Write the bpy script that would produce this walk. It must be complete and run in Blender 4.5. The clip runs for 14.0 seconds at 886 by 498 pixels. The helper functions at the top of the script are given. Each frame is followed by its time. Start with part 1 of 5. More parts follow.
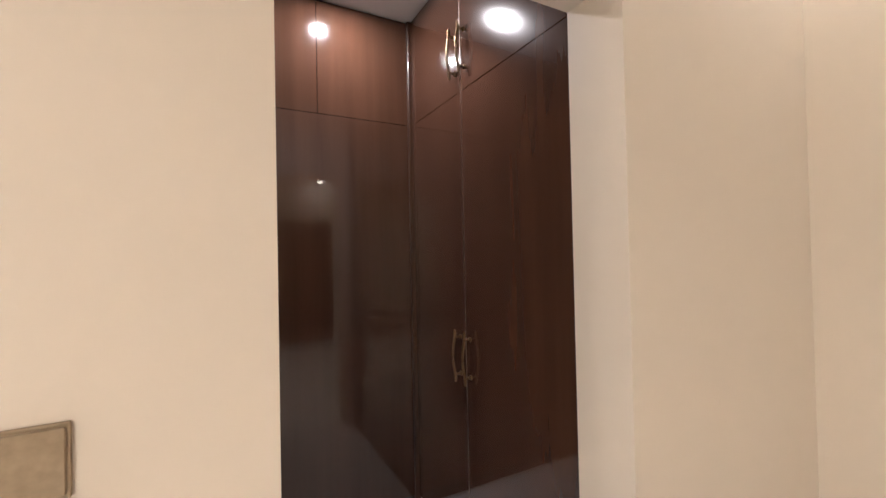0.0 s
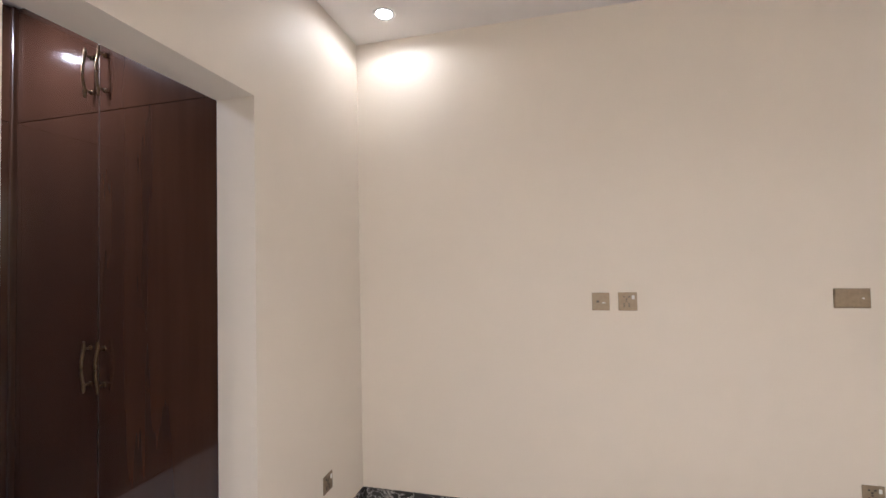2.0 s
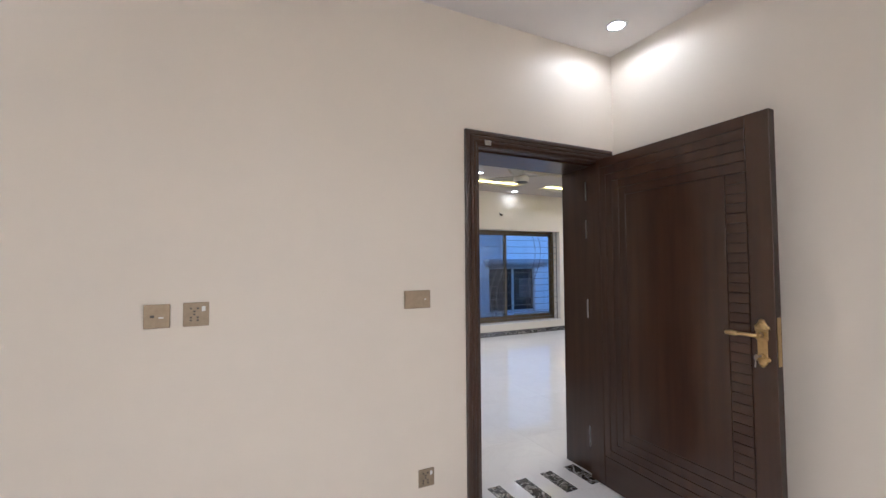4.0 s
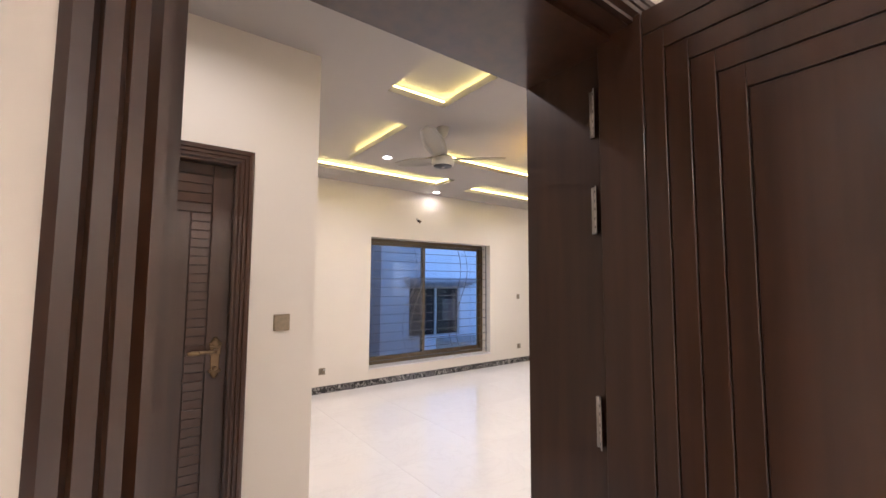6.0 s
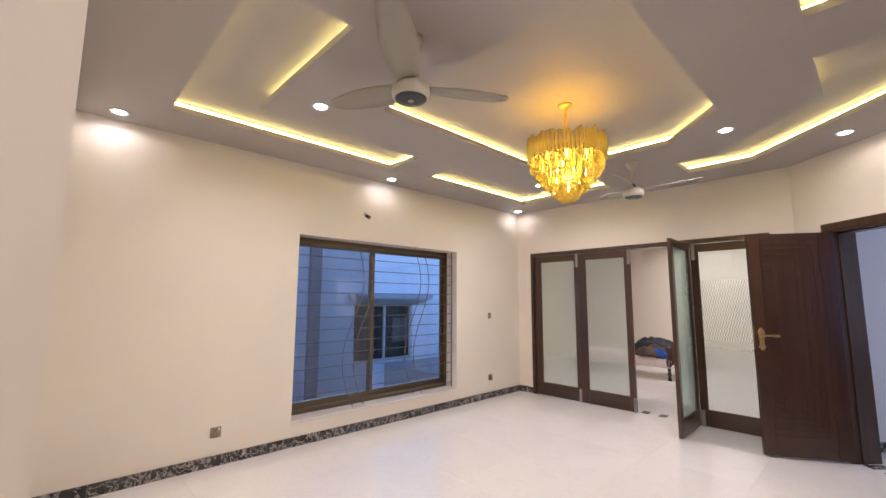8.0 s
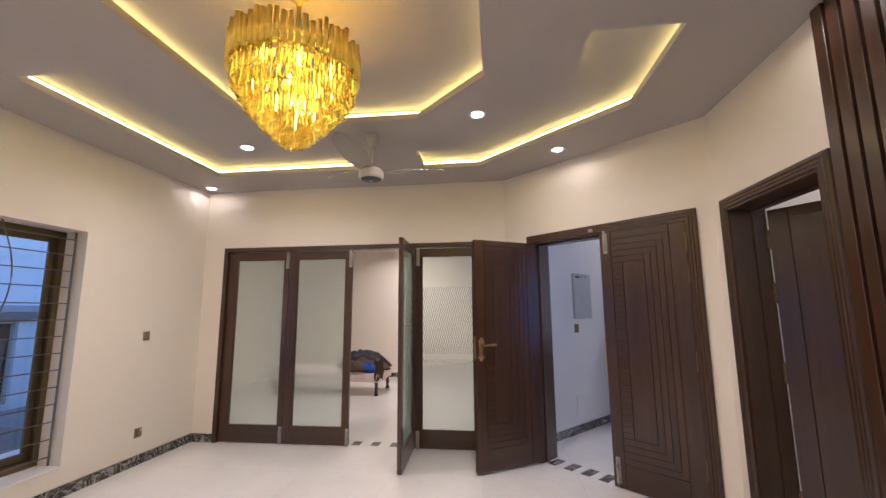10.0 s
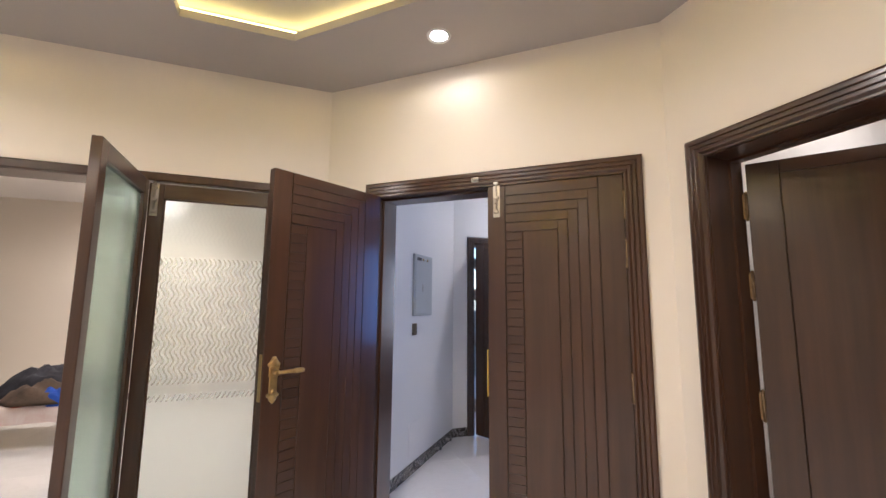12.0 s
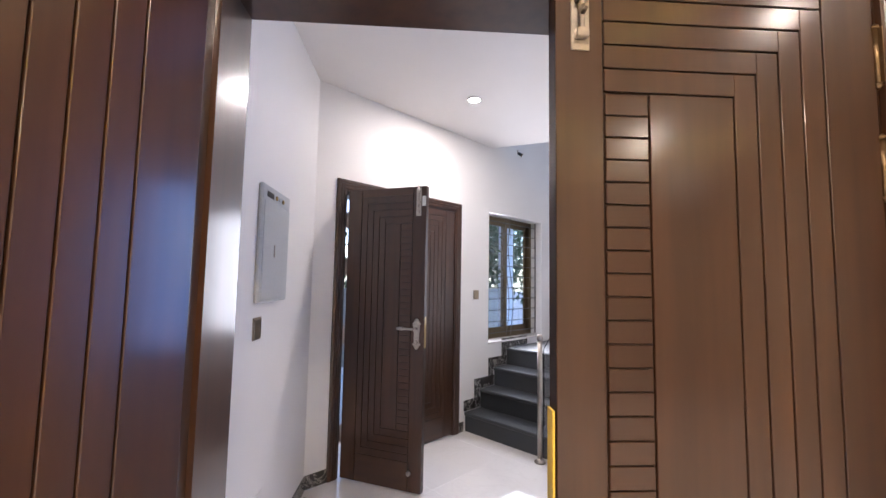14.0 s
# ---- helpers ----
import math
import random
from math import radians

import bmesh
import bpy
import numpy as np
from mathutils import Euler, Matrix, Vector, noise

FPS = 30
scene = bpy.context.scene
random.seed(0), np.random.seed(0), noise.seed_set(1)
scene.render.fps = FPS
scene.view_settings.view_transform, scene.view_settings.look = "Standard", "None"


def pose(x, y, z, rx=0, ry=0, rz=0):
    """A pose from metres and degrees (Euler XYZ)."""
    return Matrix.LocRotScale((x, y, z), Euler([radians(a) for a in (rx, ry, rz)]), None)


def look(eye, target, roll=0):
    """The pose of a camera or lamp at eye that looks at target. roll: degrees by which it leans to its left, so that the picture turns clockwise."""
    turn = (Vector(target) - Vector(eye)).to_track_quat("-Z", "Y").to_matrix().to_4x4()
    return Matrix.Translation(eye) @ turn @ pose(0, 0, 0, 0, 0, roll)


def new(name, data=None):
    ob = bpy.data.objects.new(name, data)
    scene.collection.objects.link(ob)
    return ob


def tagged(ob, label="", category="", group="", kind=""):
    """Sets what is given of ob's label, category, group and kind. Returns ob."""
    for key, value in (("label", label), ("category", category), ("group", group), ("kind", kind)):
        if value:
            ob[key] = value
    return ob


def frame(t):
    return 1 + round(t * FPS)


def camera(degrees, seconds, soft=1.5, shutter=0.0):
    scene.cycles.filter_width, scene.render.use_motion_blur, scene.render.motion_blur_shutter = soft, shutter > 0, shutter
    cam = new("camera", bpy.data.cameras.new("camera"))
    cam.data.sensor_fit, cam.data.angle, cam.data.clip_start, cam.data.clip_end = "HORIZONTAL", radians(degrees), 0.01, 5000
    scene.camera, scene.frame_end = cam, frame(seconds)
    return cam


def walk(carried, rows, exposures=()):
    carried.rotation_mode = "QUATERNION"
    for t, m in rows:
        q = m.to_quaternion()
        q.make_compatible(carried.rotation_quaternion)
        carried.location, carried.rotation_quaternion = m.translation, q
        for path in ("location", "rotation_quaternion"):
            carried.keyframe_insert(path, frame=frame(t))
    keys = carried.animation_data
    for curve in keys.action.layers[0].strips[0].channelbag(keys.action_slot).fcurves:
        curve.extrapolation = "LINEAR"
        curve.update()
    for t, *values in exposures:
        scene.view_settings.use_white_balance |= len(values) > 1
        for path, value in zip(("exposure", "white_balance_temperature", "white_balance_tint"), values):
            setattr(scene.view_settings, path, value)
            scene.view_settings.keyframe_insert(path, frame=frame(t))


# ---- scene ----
cam = camera(93.9, 14.0)
PATH = [
    (0, (-2.111, -1.803, 1.446), (-3.876, -0.864, 1.475), -1.2),
    (0.5, (-1.883, -1.96, 1.453), (-3.409, -0.668, 1.486), -1.1),
    (1, (-1.771, -2.111, 1.451), (-2.992, -0.528, 1.494), -1.8),
    (1.5, (-1.726, -2.263, 1.445), (-2.599, -0.465, 1.5), -1.2),
    (2, (-1.666, -2.349, 1.443), (-2.148, -0.409, 1.501), -1.2),
    (2.5, (-1.589, -2.35, 1.419), (-1.68, -0.353, 1.498), -1.3),
    (3, (-1.513, -2.322, 1.42), (-1.221, -0.345, 1.494), -1.2),
    (3.5, (-1.329, -2.223, 1.397), (-0.715, -0.321, 1.475), -0.9),
    (4, (-1.101, -1.967, 1.407), (-0.219, -0.174, 1.481), -0.4),
    (4.2, (-1.01, -1.868, 1.399), (-0.05, -0.116, 1.483), -0.2),
    (6.3, (0.263, -0.263, 1.455), (1.446, 1.342, 1.614), 0.3),
    (6.5, (0.386, -0.121, 1.438), (1.562, 1.488, 1.602), 0.5),
    (7, (0.604, 0.182, 1.446), (1.787, 1.786, 1.619), 0.5),
    (7.2, (0.669, 0.31, 1.426), (1.867, 1.9, 1.612), 0.5),
    (9.3, (1.446, 1.342, 1.423), (3.267, 2.116, 1.716), -0.6),
    (9.5, (1.58, 1.391, 1.418), (3.46, 2.008, 1.71), -0.6),
    (10, (2.0, 1.461, 1.409), (3.963, 1.707, 1.705), -0.4),
    (10.5, (2.41, 1.559, 1.401), (4.387, 1.477, 1.693), -0.2),
    (11, (2.828, 1.605, 1.404), (4.781, 1.286, 1.691), 0.1),
    (11.5, (3.264, 1.571, 1.431), (5.179, 1.06, 1.698), 0.3),
    (12, (3.709, 1.562, 1.425), (5.567, 0.866, 1.681), 0.5),
    (12.5, (4.147, 1.531, 1.399), (5.928, 0.653, 1.639), 0.6),
    (13, (4.579, 1.475, 1.393), (6.256, 0.407, 1.61), 0.8),
    (13.5, (4.975, 1.419, 1.417), (6.53, 0.172, 1.59), 0.1),
    (14, (5.319, 1.273, 1.418), (6.71, -0.155, 1.574), 1.0),
]
walk(cam, [(t, look(eye, target, roll)) for t, eye, target, roll in PATH],
     [(0, 1.34, 5250, 13), (0.5, 1.17, 4820, 12), (1.5, 1.15, 4750, 12), (4, 1.15, 4450, 10), (6.5, 1.58, 5050, 18), (9.5, 1.1, 5100, 19), (10.25, 1.25, 5150, 18), (11.0, 1.5, 5100, 15), (12.5, 1.75, 5200, 15), (14, 2.2, 5700, 17)])

# ---- world, sun, exposure ----
SKY_STRENGTH = 0.15
world = bpy.data.worlds.new("dusk_sky")
scene.world = world
world.use_nodes = True
wn = world.node_tree
sky = wn.nodes.new("ShaderNodeTexSky")
sky.sky_type = "NISHITA"
sky.sun_disc = False
sky.sun_elevation = radians(32.0)
sky.sun_rotation = radians(10)
wn.nodes["Background"].inputs["Strength"].default_value = SKY_STRENGTH
wn.links.new(sky.outputs["Color"], wn.nodes["Background"].inputs["Color"])
sun_data = bpy.data.lights.new("sun", "SUN")
sun_data.energy = 0.5
sun_data.angle = radians(20)
sun_data.color = (1.0, 0.9, 0.8)
sun = new("sun", sun_data)
sun.matrix_world = look((3, 30, 8), (0, 0, 0))

day_data = bpy.data.lights.new("stair_window_daylight", "AREA")
day_data.shape, day_data.size, day_data.size_y, day_data.energy = "RECTANGLE", 1.25, 0.95, 8.0
day_data.color = (1.0, 0.97, 0.94)
new("stair_window_daylight", day_data).matrix_world = look((7.99, -2.70, 1.48), (6.0, -2.30, 1.48), 90)

dusk_data = bpy.data.lights.new("hall_window_daylight", "AREA")
dusk_data.shape, dusk_data.size, dusk_data.size_y, dusk_data.energy = "RECTANGLE", 0.32, 1.00, 1.5
dusk_data.color = (0.22, 0.44, 1.0)
new("hall_window_daylight", dusk_data).matrix_world = look((5.565, -0.962, 1.50), (5.565, 1.0, 1.50))

LAMP_W = 5.0          # watts of one recessed downlight
LAMP_COLOR = (1.0, 0.79, 0.56)
HALL_COLOR = (1.0, 0.85, 0.70)

# ---- materials ----


def mat(name):
    m = bpy.data.materials.new(name)
    m.use_nodes = True
    nt = m.node_tree
    return m, nt, nt.nodes["Principled BSDF"]


def coords(nt, scale=(1, 1, 1), kind="Object"):
    tc = nt.nodes.new("ShaderNodeTexCoord")
    mp = nt.nodes.new("ShaderNodeMapping")
    mp.inputs["Scale"].default_value = scale
    nt.links.new(tc.outputs[kind], mp.inputs["Vector"])
    return mp.outputs["Vector"]


def noise_tex(nt, vec, scale, detail=4, rough=0.55, distort=0.0):
    n = nt.nodes.new("ShaderNodeTexNoise")
    n.inputs["Scale"].default_value = scale
    n.inputs["Detail"].default_value = detail
    n.inputs["Roughness"].default_value = rough
    n.inputs["Distortion"].default_value = distort
    nt.links.new(vec, n.inputs["Vector"])
    return n.outputs["Fac"]


def ramp(nt, fac, stops):
    r = nt.nodes.new("ShaderNodeValToRGB")
    e = r.color_ramp.elements
    e[0].position, e[0].color = stops[0][0], (*stops[0][1], 1)
    e[1].position, e[1].color = stops[1][0], (*stops[1][1], 1)
    for p, c in stops[2:]:
        k = e.new(p)
        k.color = (*c, 1)
    nt.links.new(fac, r.inputs["Fac"])
    return r.outputs["Color"]


def mixc(nt, a, b, fac):
    m = nt.nodes.new("ShaderNodeMix")
    m.data_type = "RGBA"
    for sock, v in ((m.inputs["Factor"], fac), (m.inputs["A"], a), (m.inputs["B"], b)):
        if isinstance(v, (int, float)):
            sock.default_value = v
        elif isinstance(v, tuple):
            sock.default_value = (*v, 1)
        else:
            nt.links.new(v, sock)
    return m.outputs["Result"]


def bump(nt, bsdf, height, strength, distance):
    b = nt.nodes.new("ShaderNodeBump")
    b.inputs["Strength"].default_value = strength
    b.inputs["Distance"].default_value = distance
    nt.links.new(height, b.inputs["Height"])
    nt.links.new(b.outputs["Normal"], bsdf.inputs["Normal"])


def to_range(nt, fac, lo, hi):
    r = nt.nodes.new("ShaderNodeMapRange")
    r.inputs["To Min"].default_value = lo
    r.inputs["To Max"].default_value = hi
    nt.links.new(fac, r.inputs["Value"])
    return r.outputs["Result"]


def paint(name, color, rough=0.55):
    m, nt, b = mat(name)
    v = coords(nt)
    big = noise_tex(nt, v, 1.1, 3)
    fine = noise_tex(nt, v, 160, 2)
    mid = noise_tex(nt, v, 9, 3)
    c = ramp(nt, big, [(0.3, tuple(x * 0.965 for x in color)), (0.7, color)])
    nt.links.new(c, b.inputs["Base Color"])
    nt.links.new(to_range(nt, mid, rough - 0.07, rough + 0.07), b.inputs["Roughness"])
    bump(nt, b, fine, 0.06, 0.002)
    return m


def wood(name, dark, light, rough=0.28, axis="z", scale=1.0, coat=0.8, gloss=0.17):
    m, nt, b = mat(name)
    s = {"z": (14, 14, 0.9), "x": (0.9, 14, 14), "y": (14, 0.9, 14)}[axis]
    v = coords(nt, tuple(k * scale for k in s))
    grain = noise_tex(nt, v, 1.6, 3, 0.5)
    fine = noise_tex(nt, v, 7.0, 1, 0.4)
    cloud = noise_tex(nt, coords(nt), 2.3, 2)
    mid = tuple((p + q) / 2 for p, q in zip(dark, light))
    c = ramp(nt, grain, [(0.34, dark), (0.66, light)])
    c = mixc(nt, c, mid, to_range(nt, fine, 0.0, 0.5))
    c = mixc(nt, c, tuple(x * 1.15 for x in light), to_range(nt, cloud, 0.0, 0.5))
    oi = nt.nodes.new("ShaderNodeObjectInfo")
    hsv = nt.nodes.new("ShaderNodeHueSaturation")
    nt.links.new(to_range(nt, oi.outputs["Random"], 0.90, 1.10), hsv.inputs["Value"])
    nt.links.new(c, hsv.inputs["Color"])
    nt.links.new(hsv.outputs["Color"], b.inputs["Base Color"])
    nt.links.new(to_range(nt, cloud, rough - 0.03, rough + 0.03), b.inputs["Roughness"])
    b.inputs["Coat Weight"].default_value = coat
    b.inputs["Coat Roughness"].default_value = gloss
    b.inputs["Specular IOR Level"].default_value = 0.36
    return m


def marble_white(name):
    m, nt, b = mat(name)
    v = coords(nt, kind="Object")
    oi = nt.nodes.new("ShaderNodeObjectInfo")
    add = nt.nodes.new("ShaderNodeVectorMath")
    add.operation = "ADD"
    sc = nt.nodes.new("ShaderNodeVectorMath")
    sc.operation = "SCALE"
    sc.inputs[0].default_value = (37.0, 19.0, 11.0)
    nt.links.new(oi.outputs["Random"], sc.inputs["Scale"])
    nt.links.new(v, add.inputs[0])
    nt.links.new(sc.outputs["Vector"], add.inputs[1])
    vein = noise_tex(nt, add.outputs["Vector"], 2.6, 6, 0.6, 1.6)
    cloud = noise_tex(nt, add.outputs["Vector"], 1.3, 3)
    base = ramp(nt, cloud, [(0.3, (0.78, 0.755, 0.74)), (0.7, (0.83, 0.81, 0.79))])
    veins = ramp(nt, vein, [(0.47, (0, 0, 0)), (0.53, (0, 0, 0)), (0.5, (1, 1, 1))])
    c = mixc(nt, base, (0.60, 0.57, 0.55), 0.0)
    mm = c.node
    sep = nt.nodes.new("ShaderNodeMath")
    sep.operation = "MULTIPLY"
    sep.inputs[1].default_value = 0.16
    bw = nt.nodes.new("ShaderNodeRGBToBW")
    nt.links.new(veins, bw.inputs["Color"])
    nt.links.new(bw.outputs["Val"], sep.inputs[0])
    nt.links.new(sep.outputs["Value"], mm.inputs["Factor"])
    nt.links.new(c, b.inputs["Base Color"])
    smear = noise_tex(nt, add.outputs["Vector"], 5, 4)
    nt.links.new(to_range(nt, smear, 0.03, 0.09), b.inputs["Roughness"])
    bump(nt, b, cloud, 0.02, 0.003)
    b.inputs["Specular IOR Level"].default_value = 0.62
    return m


def marble_black(name):
    m, nt, b = mat(name)
    v = coords(nt)
    oi = nt.nodes.new("ShaderNodeObjectInfo")
    sc = nt.nodes.new("ShaderNodeVectorMath")
    sc.operation = "SCALE"
    sc.inputs[0].default_value = (53.0, 29.0, 17.0)
    nt.links.new(oi.outputs["Random"], sc.inputs["Scale"])
    add = nt.nodes.new("ShaderNodeVectorMath")
    add.operation = "ADD"
    nt.links.new(v, add.inputs[0])
    nt.links.new(sc.outputs["Vector"], add.inputs[1])
    vein = noise_tex(nt, add.outputs["Vector"], 7.0, 5, 0.6, 2.2)
    cloud = noise_tex(nt, add.outputs["Vector"], 5, 3)
    base = ramp(nt, cloud, [(0.3, (0.018, 0.017, 0.016)), (0.75, (0.07, 0.065, 0.06))])
    c = mixc(nt, base, (0.55, 0.52, 0.48), 0.0)
    vv = ramp(nt, vein, [(0.465, (0, 0, 0)), (0.535, (0, 0, 0)), (0.5, (0.85, 0.85, 0.85))])
    bw = nt.nodes.new("ShaderNodeRGBToBW")
    nt.links.new(vv, bw.inputs["Color"])
    nt.links.new(bw.outputs["Val"], c.node.inputs["Factor"])
    nt.links.new(c, b.inputs["Base Color"])
    b.inputs["Roughness"].default_value = 0.18
    return m


def metal(name, color, rough=0.3):
    m, nt, b = mat(name)
    b.inputs["Metallic"].default_value = 1.0
    f = noise_tex(nt, coords(nt), 60, 3)
    c = ramp(nt, f, [(0.3, tuple(x * 0.8 for x in color)), (0.7, color)])
    nt.links.new(c, b.inputs["Base Color"])
    nt.links.new(to_range(nt, f, rough - 0.08, rough + 0.12), b.inputs["Roughness"])
    return m


def plastic(name, color, rough=0.35):
    m, nt, b = mat(name)
    f = noise_tex(nt, coords(nt), 90, 2)
    c = ramp(nt, f, [(0.3, tuple(x * 0.93 for x in color)), (0.7, color)])
    nt.links.new(c, b.inputs["Base Color"])
    nt.links.new(to_range(nt, f, rough - 0.05, rough + 0.05), b.inputs["Roughness"])
    return m


def glow(name, color, strength):
    m, nt, b = mat(name)
    b.inputs["Base Color"].default_value = (*color, 1)
    b.inputs["Emission Color"].default_value = (*color, 1)
    b.inputs["Emission Strength"].default_value = strength
    return m


def glass(name, color, rough=0.0, ior=1.45):
    m, nt, b = mat(name)
    b.inputs["Base Color"].default_value = (*color, 1)
    b.inputs["Transmission Weight"].default_value = 1.0
    b.inputs["Roughness"].default_value = rough
    b.inputs["IOR"].default_value = ior
    return m


M_WALL = paint("cream_wall_paint", (0.80, 0.735, 0.635))
M_HALL = paint("white_wall_paint", (0.80, 0.79, 0.775))
# white lounge ceiling; its dimness under bounced light is put into this grey
M_CEIL_DIM = paint("white_ceiling_paint_shaded", (0.43, 0.40, 0.375), 0.6)
M_CEIL = paint("white_ceiling_paint", (0.76, 0.73, 0.705), 0.6)
M_DOOR = wood("walnut_polished", (0.022, 0.0078, 0.0029), (0.054, 0.0212, 0.0080), 0.41)
M_DOORX = wood("walnut_polished_cross", (0.022, 0.0078, 0.0029), (0.054, 0.0212, 0.0080), 0.41, "x")
M_GROOVE = wood("walnut_dark_groove", (0.017, 0.0078, 0.0045), (0.032, 0.0145, 0.0085), 0.4, "z", 1.0, 0.0)
M_WARD = wood("wardrobe_gloss_veneer", (0.046, 0.0210, 0.0125), (0.076, 0.0350, 0.0200), 0.15, "z", 0.5, 1.0, 0.035)
M_TILE = marble_white("white_polished_marble")
M_GROUT = plastic("pale_grout", (0.74, 0.72, 0.69), 0.6)
M_BLACK = marble_black("black_veined_marble")
M_GRANITE = plastic("dark_grey_granite", (0.055, 0.06, 0.065), 0.32)
M_BRASS = metal("aged_brass", (0.55, 0.40, 0.17), 0.32)
M_BRONZE = metal("dark_bronze", (0.26, 0.18, 0.10), 0.33)
M_STEEL = metal("brushed_nickel", (0.50, 0.46, 0.41), 0.33)
M_GOLD, _nt, _b = mat("polished_gold")
_b.inputs["Base Color"].default_value = (0.90, 0.69, 0.12, 1)
_b.inputs["Metallic"].default_value = 1.0
_b.inputs["Roughness"].default_value = 0.3
M_PLATE = metal("champagne_plate", (0.40, 0.33, 0.235), 0.42)
M_PLATE_DK = plastic("switch_slot_dark", (0.05, 0.045, 0.04), 0.4)
M_ALU = metal("bronze_aluminium", (0.20, 0.155, 0.095), 0.42)
M_GRILL = plastic("dark_grille_paint", (0.13, 0.12, 0.11), 0.4)
M_FAN = plastic("ivory_fan_enamel", (0.56, 0.53, 0.46), 0.35)
# ivory blades, darkened in colour for the shadow on their undersides
M_BLADE_SHADED = plastic("ivory_blade_shaded", (0.34, 0.32, 0.27), 0.45)
M_FANDK = plastic("dark_fan_cap", (0.05, 0.05, 0.055), 0.35)
M_LED = glow("warm_led_strip", (1.0, 0.74, 0.21), 4.8)
M_LAMP = glow("downlight_lens", (1.0, 0.86, 0.70), 12.0)
M_RING = plastic("white_trim_ring", (0.8, 0.8, 0.78), 0.4)
M_BULB = glow("candle_bulb", (1.0, 0.74, 0.14), 10.0)
M_PANEL = plastic("grey_powder_coat", (0.52, 0.54, 0.54), 0.4)
M_PANE = glass("window_pane", (0.96, 0.98, 1.0))
M_SCREEN = plastic("grey_insect_mesh", (0.10, 0.10, 0.11), 0.7)
M_SCREEN.node_tree.nodes["Principled BSDF"].inputs["Alpha"].default_value = 0.34
M_YTAPE = plastic("yellow_packing_tape", (0.75, 0.52, 0.06), 0.4)

# ---- mesh helpers ----


def cbox(bm, x0, y0, z0, x1, y1, z1, bev=0.0, m=None):
    """A box between two corners, its edges chamfered by bev, into bm."""
    g = bmesh.ops.create_cube(bm, size=1.0)
    vs = g["verts"]
    for v in vs:
        v.co = Vector((x0 + (v.co.x + 0.5) * (x1 - x0), y0 + (v.co.y + 0.5) * (y1 - y0), z0 + (v.co.z + 0.5) * (z1 - z0)))
    if bev:
        es = {e for v in vs for e in v.link_edges}
        r = bmesh.ops.bevel(bm, geom=list(es), offset=bev, segments=1, affect="EDGES", profile=0.5)
        vs = list({v for f in r["faces"] for v in f.verts} | {v for v in vs if v.is_valid})
    if m is not None:
        bmesh.ops.transform(bm, matrix=m, verts=vs)
    return bm


def box(x0, y0, z0, x1, y1, z1, bev=0.0):
    return cbox(bmesh.new(), x0, y0, z0, x1, y1, z1, bev)


def lathe(bm, profile, seg=20, m=None, cap=True):
    """Turn (r, z) points about z into bm."""
    rings = []
    for r, z in profile:
        rings.append([bm.verts.new((r * math.cos(2 * math.pi * k / seg), r * math.sin(2 * math.pi * k / seg), z)) for k in range(seg)])
    for a, b in zip(rings, rings[1:]):
        for k in range(seg):
            f = bm.faces.new((a[k], a[(k + 1) % seg], b[(k + 1) % seg], b[k]))
            f.smooth = True
    if cap:
        bm.faces.new(list(reversed(rings[0])))
        bm.faces.new(rings[-1])
    if m is not None:
        bmesh.ops.transform(bm, matrix=m, verts=[v for ring in rings for v in ring])
    return bm


def tube(bm, pts, r, seg=8):
    """A round bar through points into bm."""
    pts = [Vector(p) for p in pts]
    rings = []
    for i, p in enumerate(pts):
        d = (pts[min(i + 1, len(pts) - 1)] - pts[max(i - 1, 0)]).normalized()
        q = d.to_track_quat("Z", "Y")
        rings.append([bm.verts.new(p + q @ Vector((r * math.cos(2 * math.pi * k / seg), r * math.sin(2 * math.pi * k / seg), 0))) for k in range(seg)])
    for a, b in zip(rings, rings[1:]):
        for k in range(seg):
            f = bm.faces.new((a[k], a[(k + 1) % seg], b[(k + 1) % seg], b[k]))
            f.smooth = True
    bm.faces.new(list(reversed(rings[0])))
    bm.faces.new(rings[-1])
    return bm


def mesh_of(bm, material, name):
    bmesh.ops.recalc_face_normals(bm, faces=bm.faces)
    me = bpy.data.meshes.new(name)
    bm.to_mesh(me)
    bm.free()
    me.materials.append(material)
    return me


def part(name, bm, material, parent, label="", at=None):
    me = bm if isinstance(bm, bpy.types.Mesh) else mesh_of(bm, material, name)
    ob = new(name, me)
    ob.parent = parent
    if at is not None:
        ob.matrix_basis = at
    return tagged(ob, label)


def solo(name, bm, material, m, label, category, group="", kind=""):
    me = bm if isinstance(bm, bpy.types.Mesh) else mesh_of(bm, material, name)
    ob = new(name, me)
    ob.matrix_basis = m
    return tagged(ob, label, category, group, kind)


def thing(name, m, label, category, group="", kind=""):
    ob = new(name)
    ob.empty_display_size = 0.1
    ob.matrix_basis = m
    return tagged(ob, label, category, group, kind)


def along(p0, p1):
    """The frame of a wall whose room face runs from p0 to p1: x along it, y into the wall, z up."""
    return pose(p0[0], p0[1], 0, 0, 0, math.degrees(math.atan2(p1[1] - p0[1], p1[0] - p0[0])))


